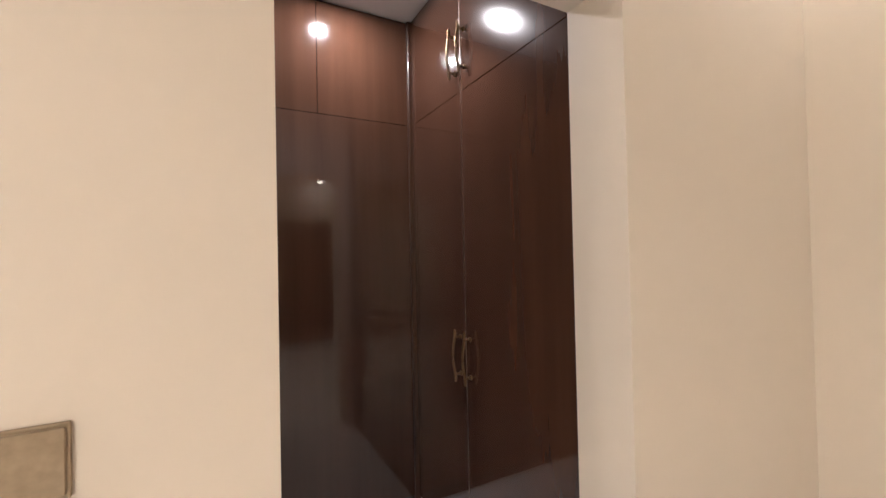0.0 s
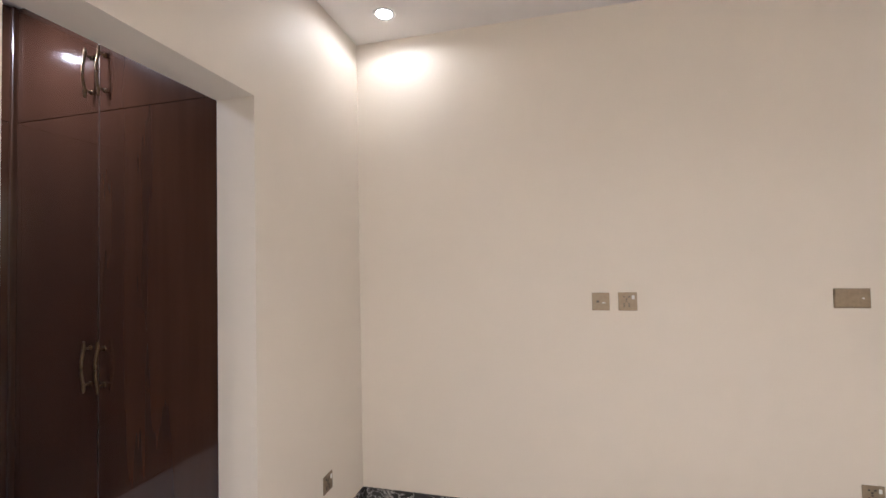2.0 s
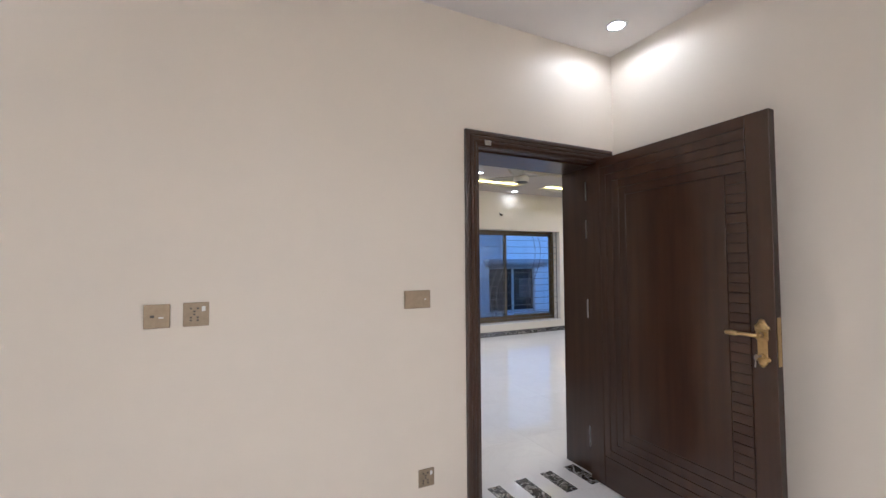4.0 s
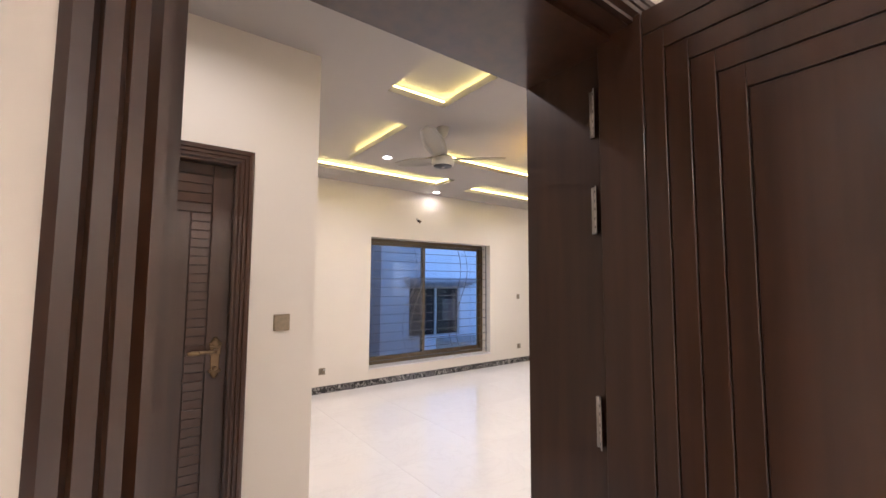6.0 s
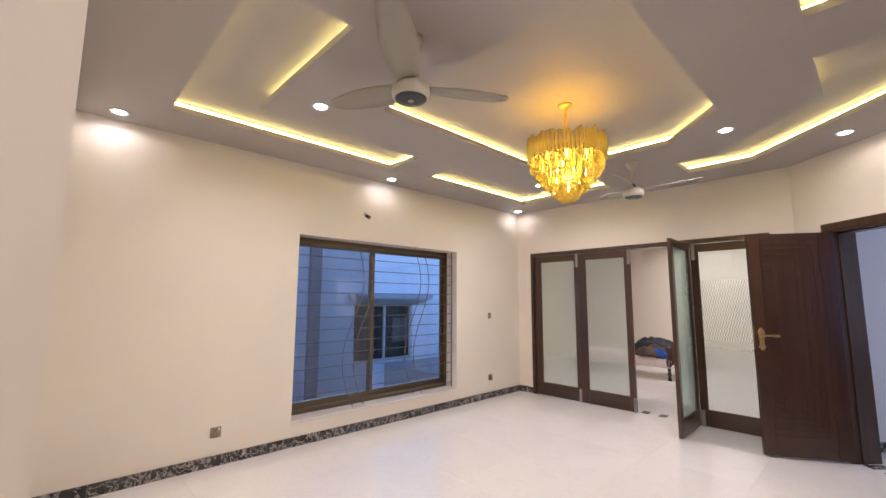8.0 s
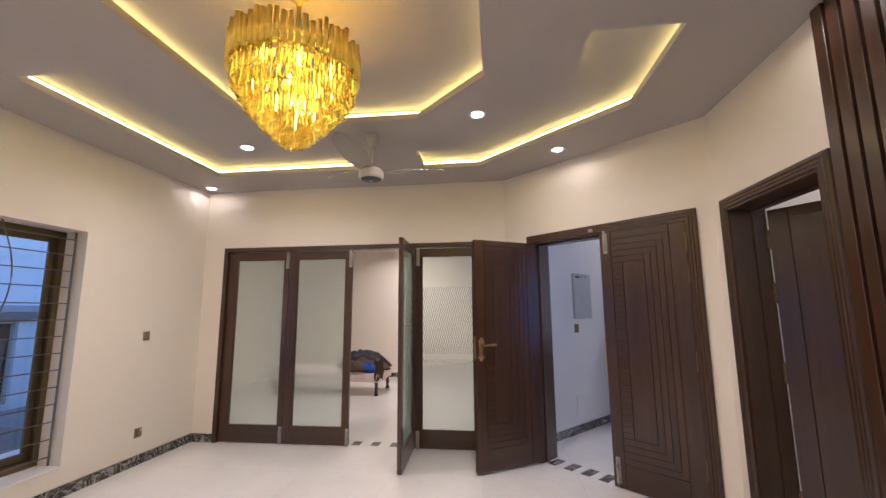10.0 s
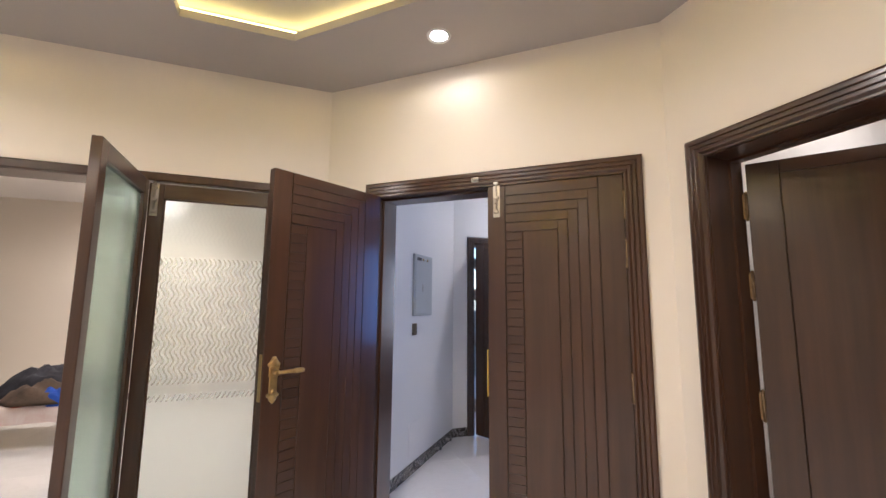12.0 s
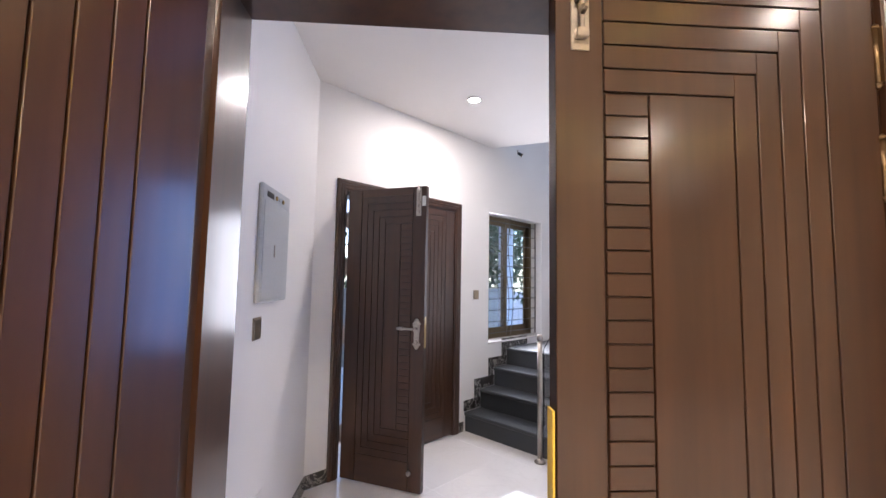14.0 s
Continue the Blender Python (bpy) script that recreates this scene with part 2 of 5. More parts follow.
def wall(name, p0, p1, th, z1, holes=(), material=None, label="cream painted plaster wall", z0=-0.06):
    """A wall with its room face from p0 to p1 and its thickness to the left; holes are (s0, s1, za, zb)."""
    length = math.hypot(p1[0] - p0[0], p1[1] - p0[1])
    ss = sorted({0.0, length, *[v for h in holes for v in h[:2]]})
    zs = sorted({z0, z1, *[max(v, z0) for h in holes for v in h[2:]]})
    bm = bmesh.new()
    cache = {}

    def vert(s, y, z):
        k = (round(s, 4), y, round(z, 4))
        if k not in cache:
            cache[k] = bm.verts.new((s, y, z))
        return cache[k]

    def solid(i, j):
        if not (0 <= i < len(ss) - 1 and 0 <= j < len(zs) - 1):
            return False
        s, z = (ss[i] + ss[i + 1]) / 2, (zs[j] + zs[j + 1]) / 2
        return not any(h[0] < s < h[1] and h[2] < z < h[3] for h in holes)

    for i in range(len(ss) - 1):
        for j in range(len(zs) - 1):
            if not solid(i, j):
                continue
            a, b, c, d = ss[i], ss[i + 1], zs[j], zs[j + 1]
            bm.faces.new((vert(a, 0, c), vert(b, 0, c), vert(b, 0, d), vert(a, 0, d)))
            bm.faces.new((vert(a, th, c), vert(a, th, d), vert(b, th, d), vert(b, th, c)))
            if not solid(i - 1, j):
                bm.faces.new((vert(a, 0, c), vert(a, 0, d), vert(a, th, d), vert(a, th, c)))
            if not solid(i + 1, j):
                bm.faces.new((vert(b, 0, c), vert(b, th, c), vert(b, th, d), vert(b, 0, d)))
            if not solid(i, j - 1):
                bm.faces.new((vert(a, 0, c), vert(a, th, c), vert(b, th, c), vert(b, 0, c)))
            if not solid(i, j + 1):
                bm.faces.new((vert(a, 0, d), vert(b, 0, d), vert(b, th, d), vert(a, th, d)))
    ob = new(name, mesh_of(bm, material or M_WALL, name))
    ob.matrix_basis = along(p0, p1)
    return tagged(ob, label, "wall", kind="structure")


def sweep(profile, s0, s1, h):
    """A closed profile of (inset, depth) carried up, over and down round an opening from s0 to s1 and h high."""
    bm = bmesh.new()
    rings = []
    for k in range(4):
        ring = []
        for a, d in profile:
            x, z = ((s0 + a, 0), (s0 + a, h - a), (s1 - a, h - a), (s1 - a, 0))[k]
            ring.append(bm.verts.new((x, d, z)))
        rings.append(ring)
    n = len(profile)
    for a, b in zip(rings, rings[1:]):
        for k in range(n):
            bm.faces.new((a[k], a[(k + 1) % n], b[(k + 1) % n], b[k]))
    bm.faces.new(rings[0])
    bm.faces.new(list(reversed(rings[-1])))
    return bm


TRIM = [(0, 0), (0, -0.016), (0.010, -0.022), (0.024, -0.022), (0.028, -0.017), (0.032, -0.022), (0.046, -0.022), (0.050, -0.017),
        (0.054, -0.022), (0.066, -0.022), (0.076, -0.012), (0.085, -0.012), (0.085, 0)]


def door_frame(name, m, s0, s1, h, th, label, stop=None, both=False):
    """Moulded timber frame of an opening; s0 and s1 are the outer edges of its trim. m: the wall's frame."""
    e = thing(name, m, label, "door frame", kind="structure")
    part("architrave", sweep(TRIM, s0, s1, h), M_DOOR, e)
    lining = [(0.055, 0.001), (0.055, th - 0.001), (0.088, th - 0.001), (0.088, 0.001)]
    part("lining", sweep(lining, s0, s1, h), M_DOOR, e)
    if stop is not None:
        a, b = stop
        part("door_stop", sweep([(0.088, a), (0.100, a), (0.100, b), (0.088, b)], s0, s1, h), M_DOOR, e)
    if both:
        back = [(a, th - d) for a, d in TRIM]
        part("architrave", sweep(back, s0, s1, h), M_DOOR, e)
    return e


def lever_handle(parent, x, z, side, material, flip=1):
    """Ornate lever on a long plate; side -1 or +1 is the face it sits on, flip the way the lever points."""
    y = side * 0.0225
    bm = bmesh.new()
    cbox(bm, -0.020, 0, -0.070, 0.020, 0.006, 0.070, 0.002)
    cbox(bm, -0.025, 0, 0.012, 0.025, 0.008, 0.058, 0.003)
    cbox(bm, -0.027, 0.003, 0.050, 0.027, 0.012, 0.060, 0.003)
    cbox(bm, -0.024, 0.003, -0.074, 0.024, 0.010, -0.064, 0.003)
    for zz, r in ((0.072, 0.023), (0.092, 0.013), (-0.082, 0.019), (-0.098, 0.009)):
        lathe(bm, [(r, 0), (r, 0.005), (r * 0.75, 0.010), (0.002, 0.012)], 16, pose(0, 0, zz, -90))
    for zz in (0.068, -0.070):
        for xx in (-0.021, 0.021):
            lathe(bm, [(0.010, 0), (0.010, 0.005), (0.006, 0.009), (0.001, 0.0095)], 10, pose(xx, 0, zz, -90))
    bmesh.ops.transform(bm, matrix=pose(x, y, z, 0, 0, 0) @ Matrix.Diagonal((1, side, 1, 1)), verts=bm.verts)
    plate = part("handle_plate", bm, material, parent, "ornate long door plate")
    bm = bmesh.new()
    tube(bm, [(0, 0, 0), (0, 0.03, 0), (0, 0.045, 0)], 0.011, 10)
    tube(bm, [(0, 0.045, 0), (0.02 * flip, 0.05, 0), (0.06 * flip, 0.05, 0.001), (0.105 * flip, 0.048, -0.002), (0.125 * flip, 0.046, -0.002)], 0.0085, 10)
    lathe(bm, [(0.008, 0), (0.0125, 0.008), (0.0125, 0.03), (0.010, 0.05), (0.006, 0.055)], 12, pose(0.075 * flip, 0.05, 0, 0, 90 * flip))
    bmesh.ops.transform(bm, matrix=pose(x, y, z + 0.035) @ Matrix.Diagonal((1, side, 1, 1)), verts=bm.verts)
    part("lever", bm, material, plate)
    bm = lathe(bmesh.new(), [(0.011, 0), (0.011, 0.012), (0.008, 0.016)], 12, pose(x, y, z - 0.055, -90 * side))
    part("lock_cylinder", bm, material, plate)
    if side == -1 and material is M_BRASS:
        bm = bmesh.new()
        cbox(bm, x - 0.0015, y - 0.045, z - 0.06, x + 0.0015, y - 0.012, z - 0.05)
        lathe(bm, [(0.013, -0.0012), (0.013, 0.0012)], 14, pose(x, y - 0.055, z - 0.056, 0, 90))
        tube(bm, [(x, y - 0.064, z - 0.058), (x + 0.004, y - 0.066, z - 0.078), (x, y - 0.064, z - 0.098)], 0.003, 6)
        part("key", bm, M_STEEL, plate, "key with a spare on a ring in the lock")


def carved_leaf(parent, w, h, handle=M_BRASS, lever_sides=(-1, 1), latch=True, plain=False):
    """A carved door leaf in local metres: hinge edge at x=0, lock edge at x=w, thickness about y=0."""
    part("leaf_core", box(0, -0.016, 0, w, 0.016, h, 0.001), M_GROOVE, parent)
    top, st, hs = 0.060, 0.10, 0.118
    step, gap = 0.050, 0.0036
    z_lo, z_hi = 0.19, h - top
    xl = w - st
    for side in (-1, 1):
        y0, y1 = (-0.0225, -0.015) if side < 0 else (0.015, 0.0225)

        def slab(nm, x0, z0, x1, z1, material=M_DOOR):
            return part(nm, box(x0, y0, z0, x1, y1, z1, 0.0013), material, parent)

        slab("lock_stile", xl + gap, 0, w, h)
        slab("hinge_stile", 0, 0, hs - gap, h)
        slab("top_rail", hs, z_hi + gap, xl, h, M_DOORX)
        slab("bottom_rail", hs, 0, xl, z_lo - gap, M_DOORX)
        x, a, b = hs, z_lo, z_hi
        if plain:
            slab("flush_panel", x, a, xl, b)
            continue
        for k in range(4):
            bm = bmesh.new()
            cbox(bm, x, y0, a, x + step - gap, y1, b, 0.0013)
            cbox(bm, x + step - gap, y0, b - step + gap, xl, y1, b, 0.0013)
            cbox(bm, x + step - gap, y0, a, xl, y1, a + step - gap, 0.0013)
            part("carved_band", bm, M_DOOR, parent)
            x, a, b = x + step, a + step, b - step
        col = 0.09
        slab("centre_panel", x, a, xl - col - gap, b)
        n = int(round((b - a) / 0.046))
        p = (b - a) / n
        me = mesh_of(box(xl - col, y0, 0, xl - 0.001, y1, p - 0.0026, 0.0015), M_DOORX, "carved_slat")
        for k in range(n):
            part("carved_slat", me, None, parent, at=pose(0, 0, a + k * p))
    for side in lever_sides:
        lever_handle(parent, w - 0.052, 1.045, side, handle, -1)
    if latch:
        part("latch_strip", box(w, -0.012, 0.95, w + 0.003, 0.012, 1.16, 0.0005), M_BRASS, parent, "brass lock strip on the door edge")


def hinge(parent, x, y, z, hgt=0.12, material=M_STEEL, rz=0):
    bm = bmesh.new()
    tube(bm, [(0, 0, -hgt / 2), (0, 0, hgt / 2)], 0.0065, 10)
    for k in (-1, 1):
        lathe(bm, [(0.0085, 0), (0.0085, 0.006), (0.002, 0.012)], 10, pose(0, 0, k * hgt / 2, 0 if k > 0 else 180))
    cbox(bm, -0.014, -0.0015, -hgt / 2, 0.0, 0.0015, hgt / 2)
    cbox(bm, -0.0015, 0.0, -hgt / 2, 0.0015, 0.014, hgt / 2)
    bmesh.ops.transform(bm, matrix=pose(x, y, z, 0, 0, rz), verts=bm.verts)
    part("hinge", bm, material, parent)


def tower_bolt(parent, x, y, z, length=0.23, up=True, side=-1):
    """A surface bolt, its body centred at x and ending at z, on the face at y that looks along side."""
    bm = bmesh.new()
    cbox(bm, -0.019, 0, -length, 0.019, 0.003, 0, 0.001)
    tube(bm, [(0, 0.011, -length + 0.02), (0, 0.011, 0.02)], 0.0065, 8)
    for k in (0.12, 0.5, 0.85):
        cbox(bm, -0.013, 0.003, -length * k - 0.012, 0.013, 0.02, -length * k + 0.006, 0.002)
    tube(bm, [(0, 0.011, -length * 0.68), (0.0, 0.03, -length * 0.68), (0.008, 0.036, -length * 0.68)], 0.005, 8)
    bmesh.ops.transform(bm, matrix=pose(x, y, z) @ Matrix.Diagonal((1, side, 1 if up else -1, 1)), verts=bm.verts)
    part("tower_bolt", bm, M_STEEL, parent, "nickel tower bolt")

# ---- the plan ----
ZB, ZL = 2.80, 2.825          # ceilings: bedroom, lounge
XB, XC = -2.78, 1.143         # bedroom side walls
DH = 2.15                     # top of the door frames
XW0, XW1, YW = 0.91, 6.45, 4.843
CH0, CH1 = (6.45, 1.345), (5.12, -0.11)
YR = -0.11
YD = 1.917
XM = 8.0
TA = 0.36                     # thickness of the bedroom door wall
CHU = (Vector(CH1) - Vector(CH0)).normalized()
CHN = Vector((-CHU.y, CHU.x))


def ch(s, off=0.0):
    """A plan point s along the slanted wall and off behind it."""
    p = Vector(CH0) + CHU * s + CHN * off
    return (p.x, p.y)


m_a = along((-2.98, 0), (1.35, 0))
m_b = along((XB, -4.2), (XB, 0))
m_w = along((0.71, YW), (6.65, YW))
m_f = along((XW1, YW), CH0)
m_ch = along(CH0, CH1)
m_r = along(CH1, (1.35, YR))
m_d = along((-1.2, YD), (XW0, YD))

wall("wall_bedroom_door_side", (-2.98, 0), (1.35, 0), TA, 3.1, [(2.98 + 0.055, 2.98 + 1.065, -1, DH - 0.055)])
wall("wall_bedroom_closet_side", (XB, -4.2), (XB, 0), 0.18, 3.1, [(4.2 - 1.73, 4.2 - 0.94, -1, 2.12)])
wall("wall_bedroom_far_side", (XC, 0), (XC, -4.2), 0.207, 3.1)
wall("wall_bedroom_back", (XC + 0.207, -4.2), (XB - 0.2, -4.2), 0.2, 3.1)
wall("wall_window_side", (0.71, YW), (6.65, YW), 0.30, 3.1, [(2.725 - 0.71, 5.02 - 0.71, 0.238, 2.085)])
wall("wall_glass_door_side", (XW1, YW), CH0, 0.2, 3.1, [(YW - 4.56, YW - 1.585, -1, DH - 0.045)])
LCH = (Vector(CH1) - Vector(CH0)).length
S0, S1 = 0.30, 1.860
wall("wall_slanted", CH0, CH1, 0.22, 3.1, [(S0 + 0.055, S1 - 0.055, -1, DH - 0.055)])
wall("wall_slat_side", CH1, (1.35, YR), 0.22, 3.1, [(5.12 - 5.015 + 0.055, 5.12 - 4.055 - 0.055, -1, DH - 0.055)])
wall("wall_passage", (-1.2, YD), (XW0, YD), 0.2, 3.1, [(1.2 - 0.425 + 0.055, 1.2 + 0.553 - 0.055, -1, DH - 0.055)])
wall("wall_lounge_near", (XW0, YD + 0.2), (XW0, YW), 0.2, 3.1)
wall("wall_passage_end", (-1.2, TA), (-1.2, YD), 0.2, 3.1)
# closet behind the bedroom
wall("wall_closet_back", (-4.95, -3.0), (-4.95, -0.2), 0.1, 3.1)
wall("wall_closet_side", (XB - 0.2, -3.0), (-5.05, -3.0), 0.1, 3.1)
wall("wall_closet_end", (-5.05, -0.2), (XB - 0.2, -0.2), 0.1, 3.1)
# room behind the glass doors
wall("wall_guest_far", (11.1, 6.4), (11.1, 0.6), 0.2, 3.1, material=M_WALL)
wall("wall_guest_side", (6.65, 6.4), (11.3, 6.4), 0.2, 3.1)
wall("wall_guest_corner", (6.65, 5.143), (6.65, 6.4), 0.2, 3.1)
wall("wall_guest_near", (11.3, 1.3), (6.70, 1.3), 0.1, 3.1)
# entrance hall
HL0, HL1 = ch(0.10, 0.22), (XM, -0.17)
wall("wall_hall_slanted", HL0, HL1, 0.1, 3.2, material=M_HALL, label="white painted plaster wall")
wall("wall_hall_main", (XM, -0.17), (XM, -4.6), 0.25, 5.2, [(0.20, 1.525, -1, 2.125), (2.0, 3.05, 0.80, 2.16)], M_HALL, "white painted plaster wall")
wall("wall_hall_stair_end", (XM + 0.25, -4.6), (5.3, -4.6), 0.2, 5.2, material=M_HALL, label="white painted plaster wall")
wall("wall_hall_inner", (6.0, -4.6), (6.0, -0.85), 0.2, 5.2, material=M_HALL, label="white painted plaster wall")
wall("wall_hall_window_side", (5.80, -0.95), (5.18, -0.95), 0.2, 3.1, [(0.03, 0.44, 0.85, 2.07)], M_HALL, "white painted plaster wall")
wall("wall_hall_corner", (5.33, -0.95), (5.33, -0.27), 0.15, 3.1, material=M_HALL, label="white painted plaster wall")
# small room behind the ajar door
wall("wall_bath_side", (5.06, -0.33), (5.06, -2.4), 0.1, 3.1, material=M_HALL, label="white painted wall")
wall("wall_bath_back", (5.16, -2.4), (3.4, -2.4), 0.1, 3.1, material=M_HALL, label="white painted wall")
wall("wall_bath_end", (3.4, -2.4), (3.4, -0.33), 0.1, 3.1, material=M_HALL, label="white painted wall")

# ---- ceilings ----


def offset_poly(poly, d):
    """A polygon (anticlockwise) grown outwards by d with mitred corners."""
    out = []
    n = len(poly)
    for i in range(n):
        a, b, c = Vector(poly[i - 1]), Vector(poly[i]), Vector(poly[(i + 1) % n])
        u, v = (b - a).normalized(), (c - b).normalized()
        nu, nv = Vector((u.y, -u.x)), Vector((v.y, -v.x))
        k = (nu + nv)
        out.append(tuple(b + k * (d / (1 + nu.dot(nv)))))
    return out


def area2(poly):
    return sum(a[0] * b[1] - b[0] * a[1] for a, b in zip(poly, poly[1:] + poly[:1]))


def fill(bm, loops, z):
    """A flat face at z bounded by loops of verts."""
    edges = []
    for vs in loops:
        for a, b in zip(vs, vs[1:] + vs[:1]):
            edges.append(bm.edges.get((a, b)) or bm.edges.new((a, b)))
    bmesh.ops.triangle_fill(bm, use_beauty=True, edges=edges)


TRAYS = {
    "centre": [(2.555, 1.505), (4.36, 1.505), (4.862, 2.0), (4.84, 3.228), (2.60, 3.228)],
    "window_near": [(1.45, 2.56), (1.935, 2.56), (1.935, 3.86), (3.475, 3.86), (3.475, 4.325), (1.45, 4.325)],
    "window_far": [(3.985, 3.86), (5.42, 3.86), (5.42, 2.765), (5.875, 2.765), (5.875, 4.32), (3.985, 4.32)],
    "slanted": [(4.02, 0.475), (4.855, 0.487), (5.945, 1.595), (5.945, 2.135), (5.485, 2.135), (5.485, 1.78), (4.655, 0.946), (4.01, 0.946)],
    "door_near": [(1.45, 0.475), (3.51, 0.475), (3.51, 0.94), (1.955, 0.94), (1.955, 2.07), (1.45, 2.07)],
}
LIP, TRAY_Z = 0.045, ZL + 0.112


def tray_ceiling():
    bm = bmesh.new()
    outer = [(-1.3, 0.05), (1.36, 0.05), (1.36, -0.2), (5.05, -0.2), (6.6, 1.35), (6.6, 5.0), (0.8, 5.0), (0.8, 2.0), (-1.3, 2.0)]
    loops = [[bm.verts.new((*p, ZL)) for p in outer]]
    rims = {}
    for key, poly in TRAYS.items():
        poly = poly if area2(poly) > 0 else poly[::-1]
        rims[key] = [bm.verts.new((*p, ZL)) for p in poly]
        loops.append(rims[key])
    fill(bm, loops, ZL)
    for key, low in rims.items():
        poly = [(v.co.x, v.co.y) for v in low]
        big = offset_poly(poly, 0.075)
        rings = [low, [bm.verts.new((*p, ZL + LIP)) for p in poly], [bm.verts.new((*p, ZL + LIP)) for p in big], [bm.verts.new((*p, TRAY_Z)) for p in big]]
        n = len(poly)
        for a, b in zip(rings, rings[1:]):
            for k in range(n):
                bm.faces.new((a[k], a[(k + 1) % n], b[(k + 1) % n], b[k]))
        fill(bm, [rings[-1]], TRAY_Z)
        strip = bmesh.new()
        o1, o2 = offset_poly(poly, 0.071), offset_poly(poly, 0.064)
        rr = [[strip.verts.new((*p, z)) for p in o] for o, z in ((o1, ZL + LIP + 0.028), (o2, ZL + LIP + 0.028), (o2, ZL + LIP + 0.048), (o1, ZL + LIP + 0.048))]
        for a, b in zip(rr, rr[1:] + rr[:1]):
            for k in range(n):
                strip.faces.new((a[k], a[(k + 1) % n], b[(k + 1) % n], b[k]))
        solo("led_strip", strip, M_LED, pose(0, 0, 0), "warm yellow light strip hidden in the ceiling recess", "light strip", "recess light strips")
    top = [bm.verts.new((*p, ZL + 0.16)) for p in outer]
    n = len(outer)
    for k in range(n):
        bm.faces.new((loops[0][k], loops[0][(k + 1) % n], top[(k + 1) % n], top[k]))
    bm.faces.new(top)
    # the white ceiling takes the grey that has its shade painted in
    ob = new("ceiling", mesh_of(bm, M_CEIL_DIM, "ceiling_lounge"))
    tagged(ob, "white gypsum ceiling with stepped light recesses, its shade painted grey", "ceiling", kind="structure")


tray_ceiling()


def flat_ceiling(x0, y0, x1, y1, z, material=M_CEIL):
    solo("ceiling", box(x0, y0, z, x1, y1, z + 0.1), material, pose(0, 0, 0), "plain white painted ceiling", "ceiling", kind="structure")


flat_ceiling(XB - 0.1, -4.3, XC + 0.1, 0.1, ZB)
flat_ceiling(-5.0, -3.05, XB - 0.1, -0.15, ZB)
flat_ceiling(6.64, 1.25, 11.2, 6.5, ZL)
bm = bmesh.new()
hall_poly = [ch(-0.05, 0.16), (8.1, -0.1), (8.1, -2.18), (6.95, -2.62), (5.9, -2.3), ch(2.05, 0.16)]
lo = [bm.verts.new((*p, 2.86)) for p in hall_poly]
hi = [bm.verts.new((*p, 2.96)) for p in hall_poly]
bm.faces.new(lo)
bm.faces.new(hi)
for k in range(len(lo)):
    bm.faces.new((lo[k], lo[(k + 1) % len(lo)], hi[(k + 1) % len(lo)], hi[k]))
solo("ceiling", bm, M_CEIL, pose(0, 0, 0), "plain white hall ceiling ending at the stairwell", "ceiling", kind="structure")
flat_ceiling(5.9, -4.7, 8.2, -0.2, 5.2)
flat_ceiling(3.3, -2.5, 5.17, -0.22, 2.9)

# ---- floor base ----
floor = solo("floor", box(-5.05, -4.6, -0.2, 11.3, 6.6, -0.012), M_GROUT, pose(0, 0, 0), "white polished marble tile floor", "floor", kind="structure")

# ---- doors ----
frame_a = door_frame("door_frame_1", m_a, 2.98, 2.98 + 1.12, DH, TA, "dark walnut door frame with ribbed trim", stop=(0.05, 0.09), both=True)
leaf_a = thing("door_1", pose(1.003, 0.085, 0.008, 0, 0, -91.2), "open carved dark walnut bedroom door with brass lever", "door", kind="structure")
carved_leaf(leaf_a, 1.083, 2.07)
for z in (0.25, 1.1, 1.64, 1.90):
    bm = bmesh.new()
    cbox(bm, -0.016, -0.0015, -0.06, 0.016, 0.0015, 0.06, 0.0006)
    tube(bm, [(-0.018, -0.002, -0.062), (-0.018, -0.002, 0.062)], 0.0065, 10)
    place = pose(2.98 + 1.018, 0.125, z, 0, 0, 217)
    hp = part("hinge", bm, M_STEEL, frame_a, "nickel hinge plate with screws", at=place)
    for k in range(5):
        part("screw", lathe(bmesh.new(), [(0.004, 0), (0.0035, 0.0012), (0.001, 0.0015)], 8, pose(0.004 + 0.006 * (-1) ** k, -0.0015, -0.046 + 0.023 * k, 90)), M_PLATE_DK, hp)

frame_d = door_frame("door_frame_2", m_d, 1.2 - 0.425, 1.2 + 0.553, DH, 0.2, "dark walnut door frame in the passage", stop=(0.10, 0.12))
leaf_d = thing("door_2", pose(-0.335, YD + 0.075, 0.008, 0, 0, 0), "closed carved dark walnut passage door", "door", kind="structure")
carved_leaf(leaf_d, 0.80, 2.055, M_BRONZE, (-1,))

frame_dd = door_frame("door_frame_3", m_ch, S0, S1, DH, 0.22, "dark walnut double door frame with ribbed trim", stop=(0.05, 0.09), both=True)
W_DD = (S1 - S0 - 2 * 0.09) / 2
# the shut leaf of the double door
q = ch(S1 - 0.09, 0.022)
ang = math.degrees(math.atan2(-CHU.y, -CHU.x))
leaf_r = thing("door_3", pose(q[0], q[1], 0.008, 0, 0, ang), "shut carved walnut leaf of the double door", "door", "double door leaves", "structure")
carved_leaf(leaf_r, W_DD - 0.002, 2.055, M_BRASS, ())
tower_bolt(leaf_r, W_DD - 0.052, 0.0225, 2.10, 0.22, True, 1)
tower_bolt(leaf_r, W_DD - 0.045, 0.0225, 0.03, 0.2, False, 1)
part("packing_tape", box(W_DD + 0.001, -0.012, 0.93, W_DD + 0.006, 0.02, 1.17, 0.001), M_YTAPE, leaf_r, "torn yellow tape on the lock strip")
